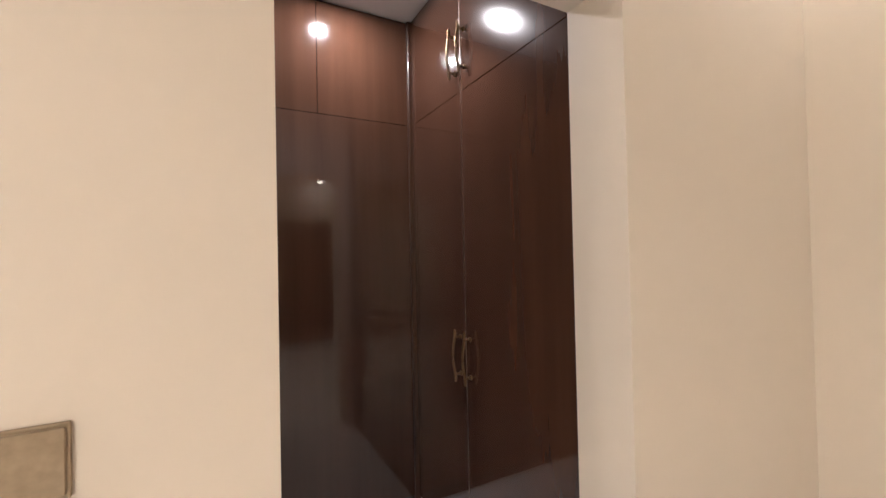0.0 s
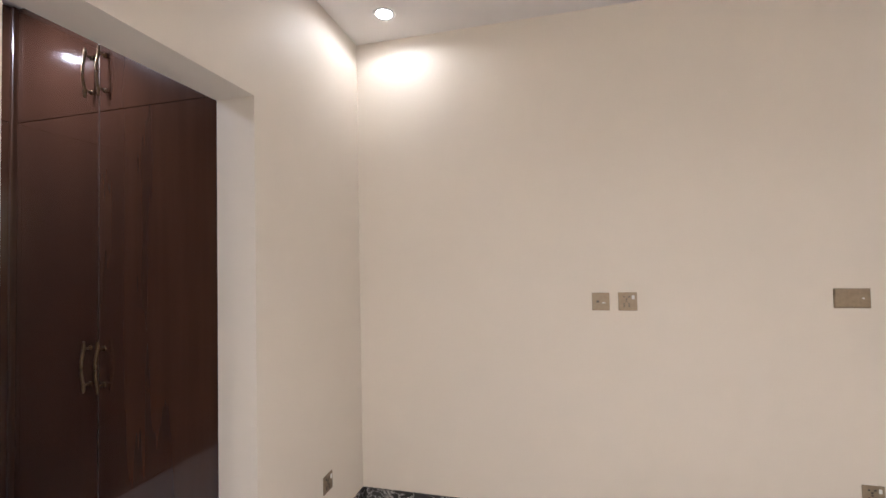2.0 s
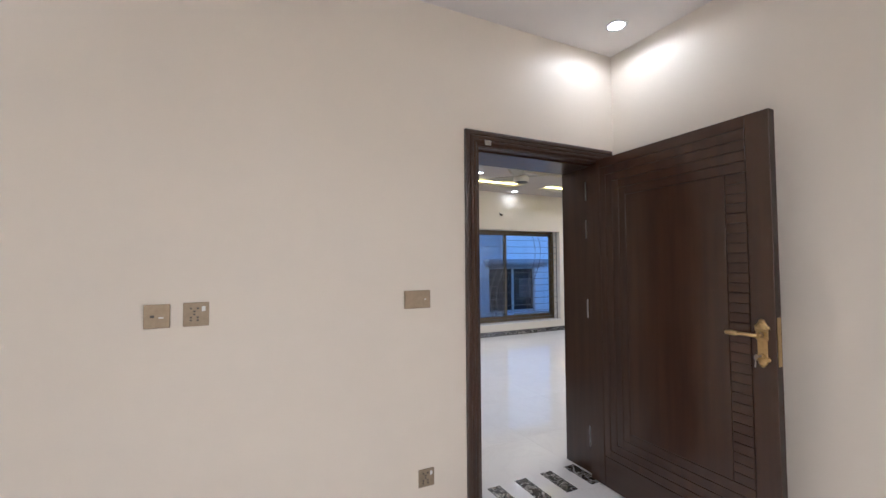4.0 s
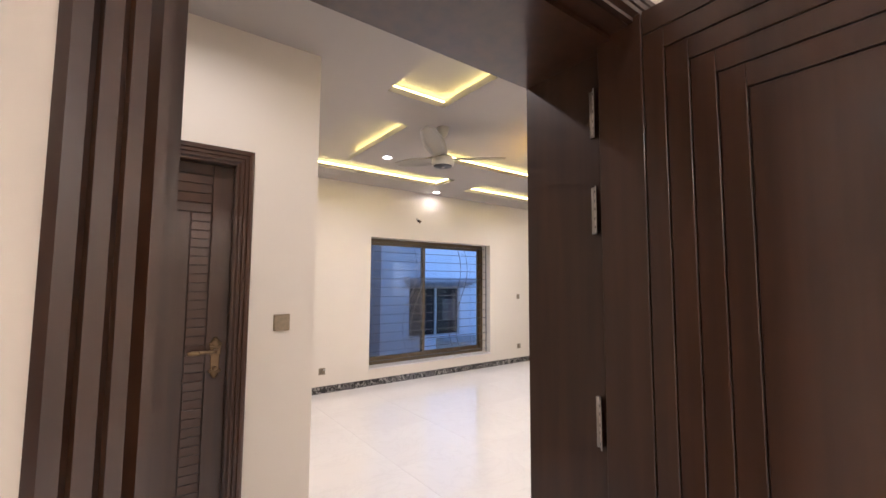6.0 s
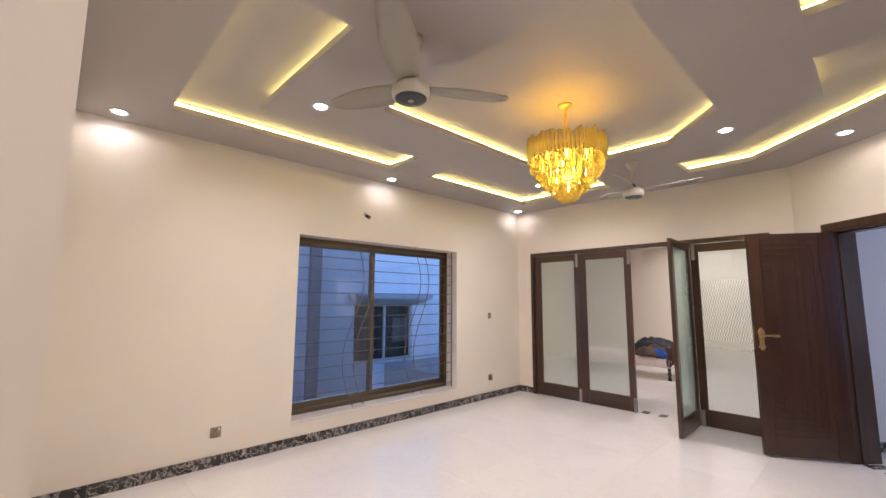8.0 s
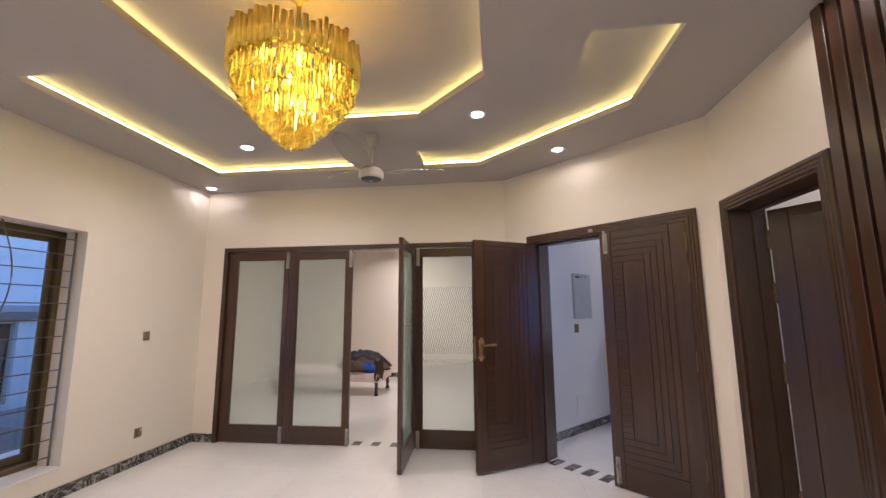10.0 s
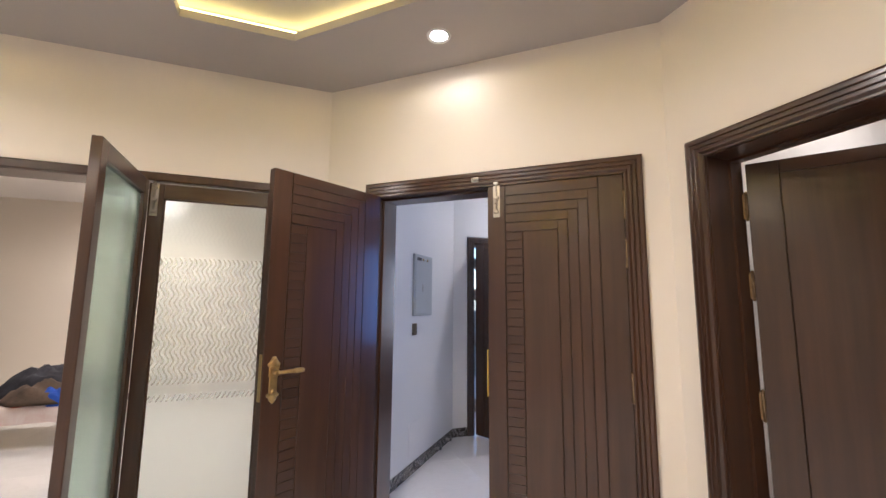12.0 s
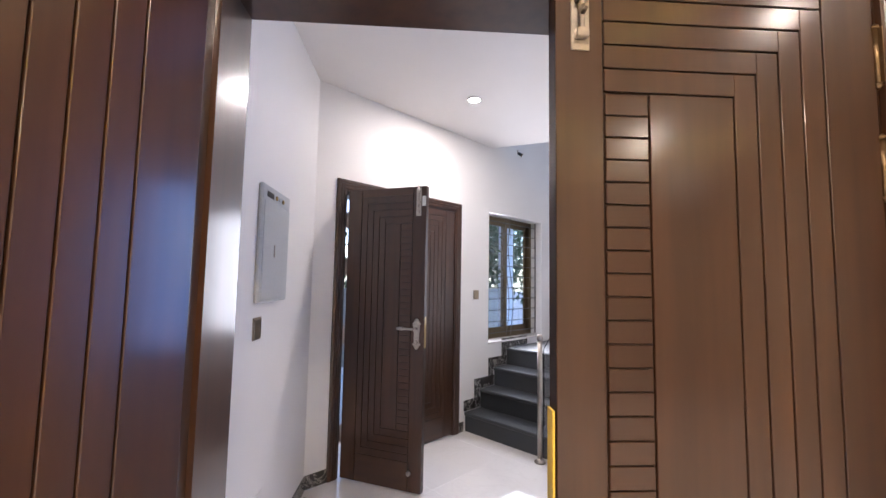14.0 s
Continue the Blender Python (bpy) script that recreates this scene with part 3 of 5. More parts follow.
for z in (0.3, 1.03, 1.66, 1.9):
    hinge(leaf_r, -0.004, 0.022, z, 0.12, M_BRONZE)
# the open leaf, swung into the lounge
q = ch(S0 + 0.088, -0.012)
leaf_l = thing("door_4", pose(q[0], q[1], 0.02, 0, 0, 121.0), "open carved walnut leaf of the double door with brass lever", "door", "double door leaves", "structure")
carved_leaf(leaf_l, W_DD - 0.002, 2.045)
for z in (0.3, 1.03, 1.66, 1.9):
    hinge(leaf_l, -0.004, -0.022, z, 0.12, M_STEEL, 180)

frame_r = door_frame("door_frame_4", m_r, 5.12 - 5.015, 5.12 - 4.055, DH, 0.22, "dark walnut door frame beside the slat panel", stop=(0.13, 0.16))
leaf_b = thing("door_5", pose(4.922, -0.345, 0.008, 0, 0, 180 + 33), "dark walnut door standing ajar into a white room", "door", kind="structure")
carved_leaf(leaf_b, 0.77, 2.04, M_BRONZE, (-1,), plain=True)
for z in (0.25, 1.0, 1.5, 1.85):
    hinge(leaf_b, -0.006, -0.02, z, 0.11, M_BRONZE)

# ---- folding glass doors ----


def wavy(name, etched=True, tint=(0.82, 0.90, 0.87)):
    m, nt, b = mat(name)
    b.inputs["Base Color"].default_value = (0.80, 0.87, 0.86, 1)
    b.inputs["Transmission Weight"].default_value = 0.85
    b.inputs["IOR"].default_value = 1.3
    v = coords(nt)
    sep = nt.nodes.new("ShaderNodeSeparateXYZ")
    nt.links.new(v, sep.inputs["Vector"])

    def math_node(op, a, bb):
        n = nt.nodes.new("ShaderNodeMath")
        n.operation = op
        for i, val in enumerate((a, bb)):
            if val is None:
                continue
            if isinstance(val, (int, float)):
                n.inputs[i].default_value = val
            else:
                nt.links.new(val, n.inputs[i])
        return n.outputs["Value"]

    ph = math_node("MULTIPLY", sep.outputs["Z"], 2 * math.pi / 0.092)
    sway = math_node("MULTIPLY", math_node("SINE", ph, None), 0.010)
    xx = math_node("ADD", sep.outputs["X"], sway)
    stripe = math_node("SINE", math_node("MULTIPLY", xx, 2 * math.pi / 0.025), None)
    def between(a, c):
        return math_node("MULTIPLY", math_node("GREATER_THAN", sep.outputs["Z"], a), math_node("LESS_THAN", sep.outputs["Z"], c))

    band = math_node("ADD", between(0.95, 1.66), math_node("ADD", between(0.86, 0.895), math_node("MULTIPLY", between(1.74, 1.99), 0.6)))
    st = math_node("MULTIPLY", math_node("GREATER_THAN", stripe, 0.35), band)
    nt.links.new(to_range(nt, st, 0.34 if etched else 0.17, 0.27 if etched else 0.15), b.inputs["Roughness"])
    nt.links.new(mixc(nt, (0.85, 0.91, 0.90) if etched else tint, (0.80, 0.86, 0.86) if etched else tint, st), b.inputs["Base Color"])
    bump(nt, b, st, 0.06 if etched else 0.03, 0.002)
    return m


M_FROST = wavy("frosted_wavy_glass")
M_FROST_PLAIN = wavy("frosted_plain_glass", False)
M_FROST_GREEN = wavy("frosted_green_glass", False, (0.66, 0.84, 0.78))


def glass_leaf(parent, w, h=2.095, gl=0.155, gr=0.075, pane_mat=None):
    """A timber leaf with a tall frosted pane: x from 0 to w, thickness about y=0."""
    zb, zt = 0.185, h - 0.085
    part("stile", box(0, -0.02, 0, gl, 0.02, h, 0.003), M_DOOR, parent)
    part("stile", box(w - gr, -0.02, 0, w, 0.02, h, 0.003), M_DOOR, parent)
    part("bottom_rail", box(gl, -0.0195, 0, w - gr, 0.0195, zb, 0.003), M_DOORX, parent)
    part("top_rail", box(gl, -0.0195, zt, w - gr, 0.0195, h, 0.003), M_DOORX, parent)
    pane = part("glass_pane", box(gl - 0.005, -0.003, zb - 0.005, w - gr + 0.005, 0.003, zt + 0.005), pane_mat or M_FROST_PLAIN, parent, "tall frosted glass pane")
    bm = sweep([(0, -0.020), (0, -0.014), (0.008, -0.008), (0.008, -0.004), (-0.004, -0.004), (-0.004, -0.020)], gl, w - gr, zt)
    part("glazing_bead", bm, M_DOOR, parent)
    return pane


frame_g = thing("door_frame_5", m_f, "dark walnut frame of the folding glass doors", "door frame", kind="structure")
GS0, GS1 = YW - 4.59, YW - 1.555
part("architrave", sweep([(0, 0.0), (0, -0.016), (0.008, -0.02), (0.045, -0.02), (0.05, -0.014), (0.05, 0.0)], GS0, GS1, DH), M_DOOR, frame_g)
part("lining", sweep([(0.031, 0.001), (0.031, 0.199), (0.052, 0.199), (0.052, 0.001)], GS0, GS1, DH), M_DOOR, frame_g)
GLASS = [(4.538, 3.80, 0.11, 0.055), (3.798, 3.05, 0.11, 0.075), (2.33, 1.607, 0.075, 0.095)]
for i, (ya, yb, gl, gr) in enumerate(GLASS):
    e = thing("glass_door", m_f @ pose(YW - ya, 0.03, 0.006), "closed dark timber folding door with frosted glass", "glass door", "folding glass doors")
    glass_leaf(e, ya - yb, 2.085, gl, gr, M_FROST if i == 2 else M_FROST_PLAIN)
    bx = (ya - yb - 0.012) if i < 2 else 0.03
    tower_bolt(e, bx, -0.02, 2.085, 0.19, True)
    tower_bolt(e, bx, -0.02, 0.005, 0.17, False)
e = thing("glass_door", pose(6.44, 2.345, 0.012, 0, 0, 181.5), "dark timber folding door with frosted glass standing open", "glass door", "folding glass doors")
glass_leaf(e, 0.70, 2.085, 0.07, 0.07, M_FROST_GREEN)
for z in (0.25, 1.0, 1.55, 1.85):
    hinge(e, -0.006, -0.02, z, 0.1)

# ---- windows ----


def sliding_window(name, m, s0, s1, z0, z1, th, label, mullion=None, y=0.2, screen=False):
    """Aluminium sliding window set back by y in an opening of a wall th thick."""
    e = thing(name, m, label, "window", kind="structure")
    f = 0.045
    part("window_frame", box(s0, y, z0, s1, y + 0.07, z0 + f + 0.01, 0.002), M_ALU, e)
    part("window_frame", box(s0, y, z1 - f, s1, y + 0.07, z1, 0.002), M_ALU, e)
    part("window_frame", box(s0, y, z0 + f + 0.01, s0 + f, y + 0.07, z1 - f, 0.002), M_ALU, e)
    part("window_frame", box(s1 - f, y, z0 + f + 0.01, s1, y + 0.07, z1 - f, 0.002), M_ALU, e)
    mid = mullion if mullion is not None else (s0 + s1) / 2
    a, b = z0 + f + 0.01, z1 - f
    for k, (xa, xb, yy) in enumerate(((s0 + f, mid + 0.03, y + 0.012), (mid - 0.03, s1 - f, y + 0.04))):
        sash = part("sash", box(xa, yy, a, xa + 0.05, yy + 0.022, b, 0.002), M_ALU, e)
        part("stile", box(xb - 0.05, yy, a, xb, yy + 0.022, b, 0.002), M_ALU, sash)
        part("rail", box(xa + 0.05, yy, a, xb - 0.05, yy + 0.022, a + 0.06, 0.002), M_ALU, sash)
        part("rail", box(xa + 0.05, yy, b - 0.05, xb - 0.05, yy + 0.022, b, 0.002), M_ALU, sash)
        p = part("glass_pane", box(xa + 0.045, yy + 0.008, a + 0.055, xb - 0.045, yy + 0.014, b - 0.045), M_PANE, sash)
        p.visible_shadow = False
        if k == 0 and screen:
            part("fly_screen", box(xa + 0.045, yy - 0.008, a + 0.055, xb - 0.045, yy - 0.006, b - 0.045), M_SCREEN, sash, "fine grey insect screen").visible_shadow = False
    return e


sliding_window("window_1", m_w, 2.725 - 0.71, 5.02 - 0.71, 0.238, 2.085, 0.30, "bronze aluminium sliding window with two tall panes", mullion=3.77 - 0.71, screen=True)
sill = solo("window_sill", box(2.72 - 0.71, -0.015, 0.222, 5.025 - 0.71, 0.20, 0.24, 0.003), M_TILE, m_w, "pale marble window sill", "window sill", kind="structure")


def grille(name, m, s0, s1, z0, z1, y, rows, waves, label):
    """A painted steel window grille of level rods with pairs of S-curved rods."""
    e = thing(name, m, label, "window grille")
    for k in range(rows):
        z = z0 + (k + 0.5) * (z1 - z0) / rows
        part("level_rod", tube(bmesh.new(), [(s0, y, z), (s1, y, z)], 0.005, 6), M_GRILL, e)
    for x in (s0 + 0.012, s1 - 0.012):
        part("upright_bar", box(x - 0.006, y - 0.006, z0, x + 0.006, y + 0.006, z1, 0.001), M_GRILL, e)
    for x, d in waves:
        pts = []
        for k in range(33):
            t = k / 32
            pts.append((x + d * math.sin(2 * math.pi * (t - 0.02)), y - 0.008, z0 + t * (z1 - z0)))
        part("curved_rod", tube(bmesh.new(), pts, 0.0048, 6), M_GRILL, e)
    return e


grille("window_grille", m_w, 2.73 - 0.71, 5.015 - 0.71, 0.245, 2.08, 0.09, 14,
       [(3.44 - 0.71, -0.125), (3.58 - 0.71, -0.125), (4.305 - 0.71, -0.125), (4.445 - 0.71, -0.125)], "dark painted steel window grille with S-shaped rods")

# ---- neighbour's house beyond the window ----
GZ = -1.7                     # the ground round the raised house
M_FACADE = paint("pale_outside_render", (0.72, 0.76, 0.84), 0.8)
# the ledge stands in shade; that shade is painted as a darker grey
M_LEDGE_SHADE = paint("ledge_render_shaded", (0.36, 0.38, 0.44), 0.8)
M_CONCRETE = plastic("outside_concrete", (0.25, 0.25, 0.25), 0.8)
house = thing("neighbour_house", pose(0, 12.0, GZ), "pale rendered neighbouring house wall with a ledged window", "house", kind="structure")
NX0, NX1, NZ0, NZ1 = 7.80, 10.10, 1.17, 2.95
hb = bmesh.new()
cbox(hb, -9, 0.0, 0, NX0, 0.25, 13.5)
cbox(hb, NX1, 0.0, 0, 24, 0.25, 13.5)
cbox(hb, NX0, 0.0, 0, NX1, 0.25, NZ0)
cbox(hb, NX0, 0.0, NZ1, NX1, 0.25, 13.5)
part("wall", hb, M_FACADE, house)
part("roof", box(-9, 0.0, 13.5, 24, 8, 13.7), M_FACADE, house)
ledge = bmesh.new()
cbox(ledge, NX0 - 0.24, -0.45, NZ1 + 0.19, NX1 + 0.57, 0.0, NZ1 + 0.34, 0.012)
for k in range(4):
    cbox(ledge, NX0 - 0.19 + 0.05 * k, -0.40 + 0.09 * k, NZ1 + 0.14 - 0.05 * k, NX1 + 0.50 - 0.12 * k, 0.0, NZ1 + 0.19 - 0.05 * k, 0.008)
part("ledge", ledge, M_LEDGE_SHADE, house, "stepped ledge over the window, its shade painted grey")
part("pilaster", box(6.27, -0.14, 0, 6.60, 0.0, 13.5, 0.005), plastic("grey_pilaster_paint", (0.22, 0.24, 0.28), 0.7), house)
wnd = part("window", box(NX0, 0.14, NZ0, NX1, 0.17, NZ1), plastic("dark_window_glass", (0.02, 0.022, 0.028), 0.12), house)
M_PALE = plastic("pale_window_frame", (0.45, 0.46, 0.48), 0.5)
for x, w in ((NX0, 0.05), (8.96, 0.075), (NX1 - 0.05, 0.05)):
    part("frame", box(x, 0.07, NZ0, x + w, 0.14, NZ1, 0.002), M_PALE, wnd)
for z in (NZ0, NZ1 - 0.05):
    part("frame", box(NX0 + 0.05, 0.075, z, NX1 - 0.05, 0.14, z + 0.05, 0.002), M_PALE, wnd)
part("curtain", box(9.35, 0.125, NZ0 + 0.55, 9.98, 0.137, NZ1 - 0.45, 0.002), plastic("grey_blind", (0.07, 0.07, 0.08), 0.7), wnd)
part("sill", box(NX0 - 0.04, -0.05, NZ0 - 0.06, NX1 + 0.04, 0.07, NZ0, 0.006), M_FACADE, house)
ground = solo("ground", box(-120, -120, GZ - 0.2, 120, 120, GZ), M_CONCRETE, pose(0, 0, 0), "grey concrete ground outside", "ground", kind="structure")
solo("plinth", box(-5.05, -4.8, GZ, 8.25, 5.14, -0.201), M_FACADE, pose(0, 0, 0), "pale rendered plinth under the house", "plinth", kind="structure")
solo("front_yard", box(8.251, -10.0, GZ, 15.5, 11.0, -0.45), M_CONCRETE, pose(0, 0, 0), "raised grey concrete front yard", "yard", kind="structure")

# ---- recessed downlights, some added unseen as fill ----
# bedroom lamps at y -3.0 and -3.9 and passage lamp (0.25, 1.2): unseen, added fill
LIGHTS = [(3.727, 4.65, ZL, 0.14), (6.25, 4.68, ZL, 0.09), (4.85, 1.56, ZL, 1.9), (5.62, 0.88, ZL, 0.22), (2.237, 3.504, ZL, 1.8), (5.19, 3.57, ZL, 1.9), (3.83, 0.16, ZL, 0.30),
          (2.22, 1.19, ZL, 1.8), (1.18, 4.65, ZL, 0.18), (0.87, -0.285, ZB, 0.38), (-2.49, -0.26, ZB, 0.42), (0.87, -3.9, ZB, 1.6), (-2.49, -3.9, ZB, 1.6), (-0.8, -3.9, ZB, 1.6),
          (-0.8, -3.0, ZB, 1.8), (0.25, 1.2, ZL, 0.7), (-4.02, -1.29, ZB, 1.45),
          (7.38, -1.17, 2.86, 1.0), (8.3, 3.2, ZL, 2.3), (10.2, 3.2, ZL, 2.7), (4.4, -1.3, 2.9, 1.0)]
lamp_data = {}
ring = lathe(bmesh.new(), [(0.045, -0.002), (0.062, -0.006), (0.064, -0.002), (0.064, 0.001), (0.045, 0.004)], 28, cap=False)
me_ring = mesh_of(ring, M_RING, "trim_ring")
me_lens = mesh_of(lathe(bmesh.new(), [(0.046, -0.001), (0.040, -0.004), (0.002, -0.005)], 24), M_LAMP, "lens")
for x, y, z, k in LIGHTS:
    e = thing("downlight", pose(x, y, z), "round white recessed ceiling downlight, switched on, some of them added unseen as fill", "downlight", "recessed downlights")
    part("trim_ring", me_ring, None, e)
    part("lens", me_lens, None, e, "glowing white lens")
    hall = (x > 6.8 and y < 0) or x < -3
    key = (k, hall)
    if key not in lamp_data:
        if k <= 0.45:
            d = bpy.data.lights.new("downlight_beam", "SPOT")
            d.shadow_soft_size, d.energy = 0.04, LAMP_W * k * 2.2
            d.spot_size, d.spot_blend = radians(172), 0.35
        else:
            d = bpy.data.lights.new("downlight_beam", "AREA")
            d.shape, d.size, d.energy = "DISK", 0.08, LAMP_W * k
            d.spread = radians(180 if hall else 160)
        d.color = HALL_COLOR if hall else LAMP_COLOR
        lamp_data[key] = d
    o = new("downlight_beam", lamp_data[key])
    o.matrix_world = pose(x, y, z - 0.012)

# ---- closet wardrobes ----


def bow_handle(parent, m):
    """An upright bow handle 0.22 m long with turned ends, standing off a door face (local -y)."""
    bm = bmesh.new()
    tube(bm, [(0, -0.03 - 0.012 * math.sin(math.pi * k / 12), -0.085 + 0.17 * k / 12) for k in range(13)], 0.0065, 8)
    for s in (-1, 1):
        tube(bm, [(0, 0, s * 0.085), (0, -0.032, s * 0.085)], 0.006, 8)
        lathe(bm, [(0.006, 0), (0.010, 0.006), (0.006, 0.012), (0.009, 0.02), (0.005, 0.027), (0.007, 0.033), (0.002, 0.04)], 10, pose(0, -0.03, s * 0.082, 0 if s > 0 else 180))
        lathe(bm, [(0.013, 0), (0.011, 0.004), (0.006, 0.006)], 12, pose(0, 0, s * 0.085, 90))
    bmesh.ops.transform(bm, matrix=m, verts=bm.verts)
    part("handle", bm, M_BRONZE, parent, "dark bronze bow handle")


def wardrobe(m, widths, z_seam, top, label, handles, low_widths=None):
    """A wardrobe whose front runs along local x, doors facing local -y."""
    e = thing("wardrobe", m, label, "wardrobe")
    total = sum(widths)
    part("body", box(0, 0.02, 0.0, total, 0.58, top, 0.002), M_GROOVE, e)
    for row, z0, z1, zh in ((low_widths or widths, 0.08, z_seam, 0.98), (widths, z_seam, top - 0.004, z_seam + 0.185)):
        x = 0.0
        for i, w in enumerate(row):
            d = part("door", box(x + 0.0012, 0, z0 + 0.0012, x + w - 0.0012, 0.02, z1 - 0.0012, 0.0012), M_WARD, e)
            if handles:
                hx = x + w - 0.05 if i % 2 == 0 else x + 0.035
                bow_handle(d, pose(hx, 0, zh))
            x += w
    part("plinth", box(0.0, 0.03, 0, total, 0.05, 0.08), M_WARD, e)
    part("edge_strip", box(widths[0] - 0.002, -0.001, 0.08, widths[0] + 0.002, 0.004, top), M_STEEL, e, "thin bright strip between the doors")
    return e


wardrobe(pose(-4.298, -0.83, 0), [0.563, 0.76], 2.196, ZB - 0.002, "tall glossy dark walnut wardrobe with paired bronze handles", True)
wardrobe(pose(-4.30, -2.90, 0, 0, 0, 90), [0.5, 0.5, 0.54, 0.526], 2.196, ZB - 0.002, "tall glossy dark walnut wardrobe along the closet back", False, [1.0, 1.066])
solo("corner_post", box(-4.312, -0.853, 0.0, -4.281, -0.822, ZB - 0.004, 0.004), M_DOOR, pose(0, 0, 0), "walnut post between the two wardrobes", "post", kind="structure")

# ---- switches and sockets ----


def plate(name, m, w, h, label, kind="switch"):
    """A champagne wall plate centred at m, room side local -y."""
    e = thing(name, m, label, "switch" if "switch" in name else "socket", "wall plates")
    part("backing", box(-w / 2, -0.006, -h / 2, w / 2, 0.0, h / 2, 0.0015), M_PLATE, e)
    if kind == "double":
        for s in (-1, 1):
            part("rocker", box(s * w / 4 - w / 4 + 0.004, -0.010, -h / 2 + 0.005, s * w / 4 + w / 4 - 0.004, -0.006, h / 2 - 0.005, 0.0015), M_PLATE, e)
    elif kind == "dimmer":
        part("rocker", box(-w / 2 + 0.005, -0.009, -h / 2 + 0.005, w / 2 - 0.005, -0.006, h / 2 - 0.005, 0.0015), M_PLATE, e)
        part("indicator", lathe(bmesh.new(), [(0.004, 0), (0.004, 0.003), (0.002, 0.004)], 10, pose(w * 0.28, -0.009, 0, 90)), M_RING, e)
    elif kind == "socket":
        part("rocker", box(w * 0.22, -0.010, 0.012, w * 0.36, -0.006, 0.032, 0.001), M_RING, e)
        for x, z in ((-0.018, 0.024), (0.006, 0.024), (-0.006, 0.012), (-0.018, -0.012), (0.006, -0.012), (-0.018, -0.024), (0.006, -0.024), (-0.006, 0.0)):
            part("pin_hole", box(x - 0.004, -0.0075, z - 0.003, x + 0.004, -0.006, z + 0.003), M_PLATE_DK, e)
    elif kind == "data":
        part("port", box(-0.022, -0.0085, -0.005, -0.008, -0.006, 0.005), M_PLATE_DK, e)
        part("port", box(0.006, -0.0085, -0.009, 0.022, -0.006, -0.003), M_RING, e)
    else:
        part("rocker", box(-w / 2 + 0.006, -0.010, -h / 2 + 0.006, w / 2 - 0.006, -0.006, h / 2 - 0.006, 0.0015), M_PLATE, e)
    return e


plate("wall_switch", m_b @ pose(4.2 - 2.043, 0, 1.207), 0.148, 0.092, "champagne two-gang wall switch beside the closet opening", "double")
plate("data_socket", m_a @ pose(2.98 - 1.39, 0, 1.21), 0.088, 0.094, "champagne data socket on the cream wall", "data")
plate("power_socket", m_a @ pose(2.98 - 1.257, 0, 1.211), 0.092, 0.096, "champagne multi-pin power socket on the cream wall", "socket")
plate("wall_switch", m_a @ pose(2.98 - 0.283, 0, 1.229), 0.144, 0.092, "wide champagne dimmer switch beside the bedroom door", "dimmer")
plate("power_socket", m_a @ pose(2.98 - 0.238, 0, 0.326), 0.086, 0.088, "low champagne power socket beside the bedroom door", "socket")
plate("power_socket", m_b @ pose(4.2 - 0.415, 0, 0.325), 0.086, 0.088, "low champagne power socket near the room corner", "socket")
plate("wall_switch", m_d @ pose(1.2 + 0.728, 0, 1.22), 0.088, 0.092, "square champagne switch beside the passage door")
plate("power_socket", m_w @ pose(2.055 - 0.71, 0, 0.28), 0.085, 0.085, "low champagne power socket near the big window", "socket")
plate("power_socket", m_w @ pose(5.722 - 0.71, 0, 0.293), 0.085, 0.085, "low champagne power socket between window and corner", "socket")
plate("wall_switch", m_w @ pose(5.712 - 0.71, 0, 1.188), 0.075, 0.085, "small champagne switch between window and corner")
m_hs = along(HL0, HL1)


def on_slant(x):
    """How far along the slanted hall wall the plan's x lies."""
    return (x - HL0[0]) / (HL1[0] - HL0[0]) * math.hypot(HL1[0] - HL0[0], HL1[1] - HL0[1])


plate("wall_switch", m_hs @ pose(on_slant(7.245), 0, 1.19), 0.09, 0.10, "champagne switch under the grey breaker box")
m_hm = along((XM, -0.17), (XM, -4.6))
plate("wall_switch", m_hm @ pose(1.965 - 0.17, 0, 1.29), 0.08, 0.09, "champagne switch between main door and stairs")

# ---- breaker box and hatch in the hall ----
brk = thing("breaker_box", m_hs @ pose(on_slant(7.355), 0, 1.58), "grey metal breaker box on the white hall wall", "breaker box")
part("cover", box(-0.20, -0.022, -0.275, 0.20, 0.0, 0.275, 0.006), M_PANEL, brk)
part("door", box(-0.185, -0.027, -0.258, 0.185, -0.022, 0.20, 0.003), M_PANEL, brk)
part("switch_window", box(-0.15, -0.0235, 0.218, -0.06, -0.022, 0.245), M_PLATE_DK, brk)
for x in (-0.02, 0.03, 0.08):
    part("indicator", lathe(bmesh.new(), [(0.011, 0), (0.011, 0.004), (0.006, 0.007)], 10, pose(x, -0.022, 0.232, 90)), (M_BRASS, M_RING, M_BRASS)[int((x + 0.02) / 0.05 + 0.5)], brk)
part("latch", box(-0.04, -0.031, -0.06, -0.03, -0.027, 0.0, 0.001), M_STEEL, brk)
hatch = solo("access_hatch", box(-0.125, -0.006, -0.135, 0.125, 0.0, 0.135, 0.002), M_HALL, m_hs @ pose(on_slant(7.285), 0, 0.28), "flush white access hatch low on the hall wall", "hatch")

# ---- entrance door ----
door_frame("door_frame_6", m_hm, 0.17, 1.55, 2.17, 0.25, "dark walnut main entrance door frame", stop=(0.06, 0.1))
wl = (1.55 - 0.17 - 0.18) / 2
leaf_m1 = thing("door_6", pose(XM - 0.02, -0.452, 0.012, 0, 0, 203.5), "open dark walnut main entrance leaf with steel lever", "door", "main door leaves", "structure")
carved_leaf(leaf_m1, wl + 0.03, 2.07, M_STEEL, (-1, 1))
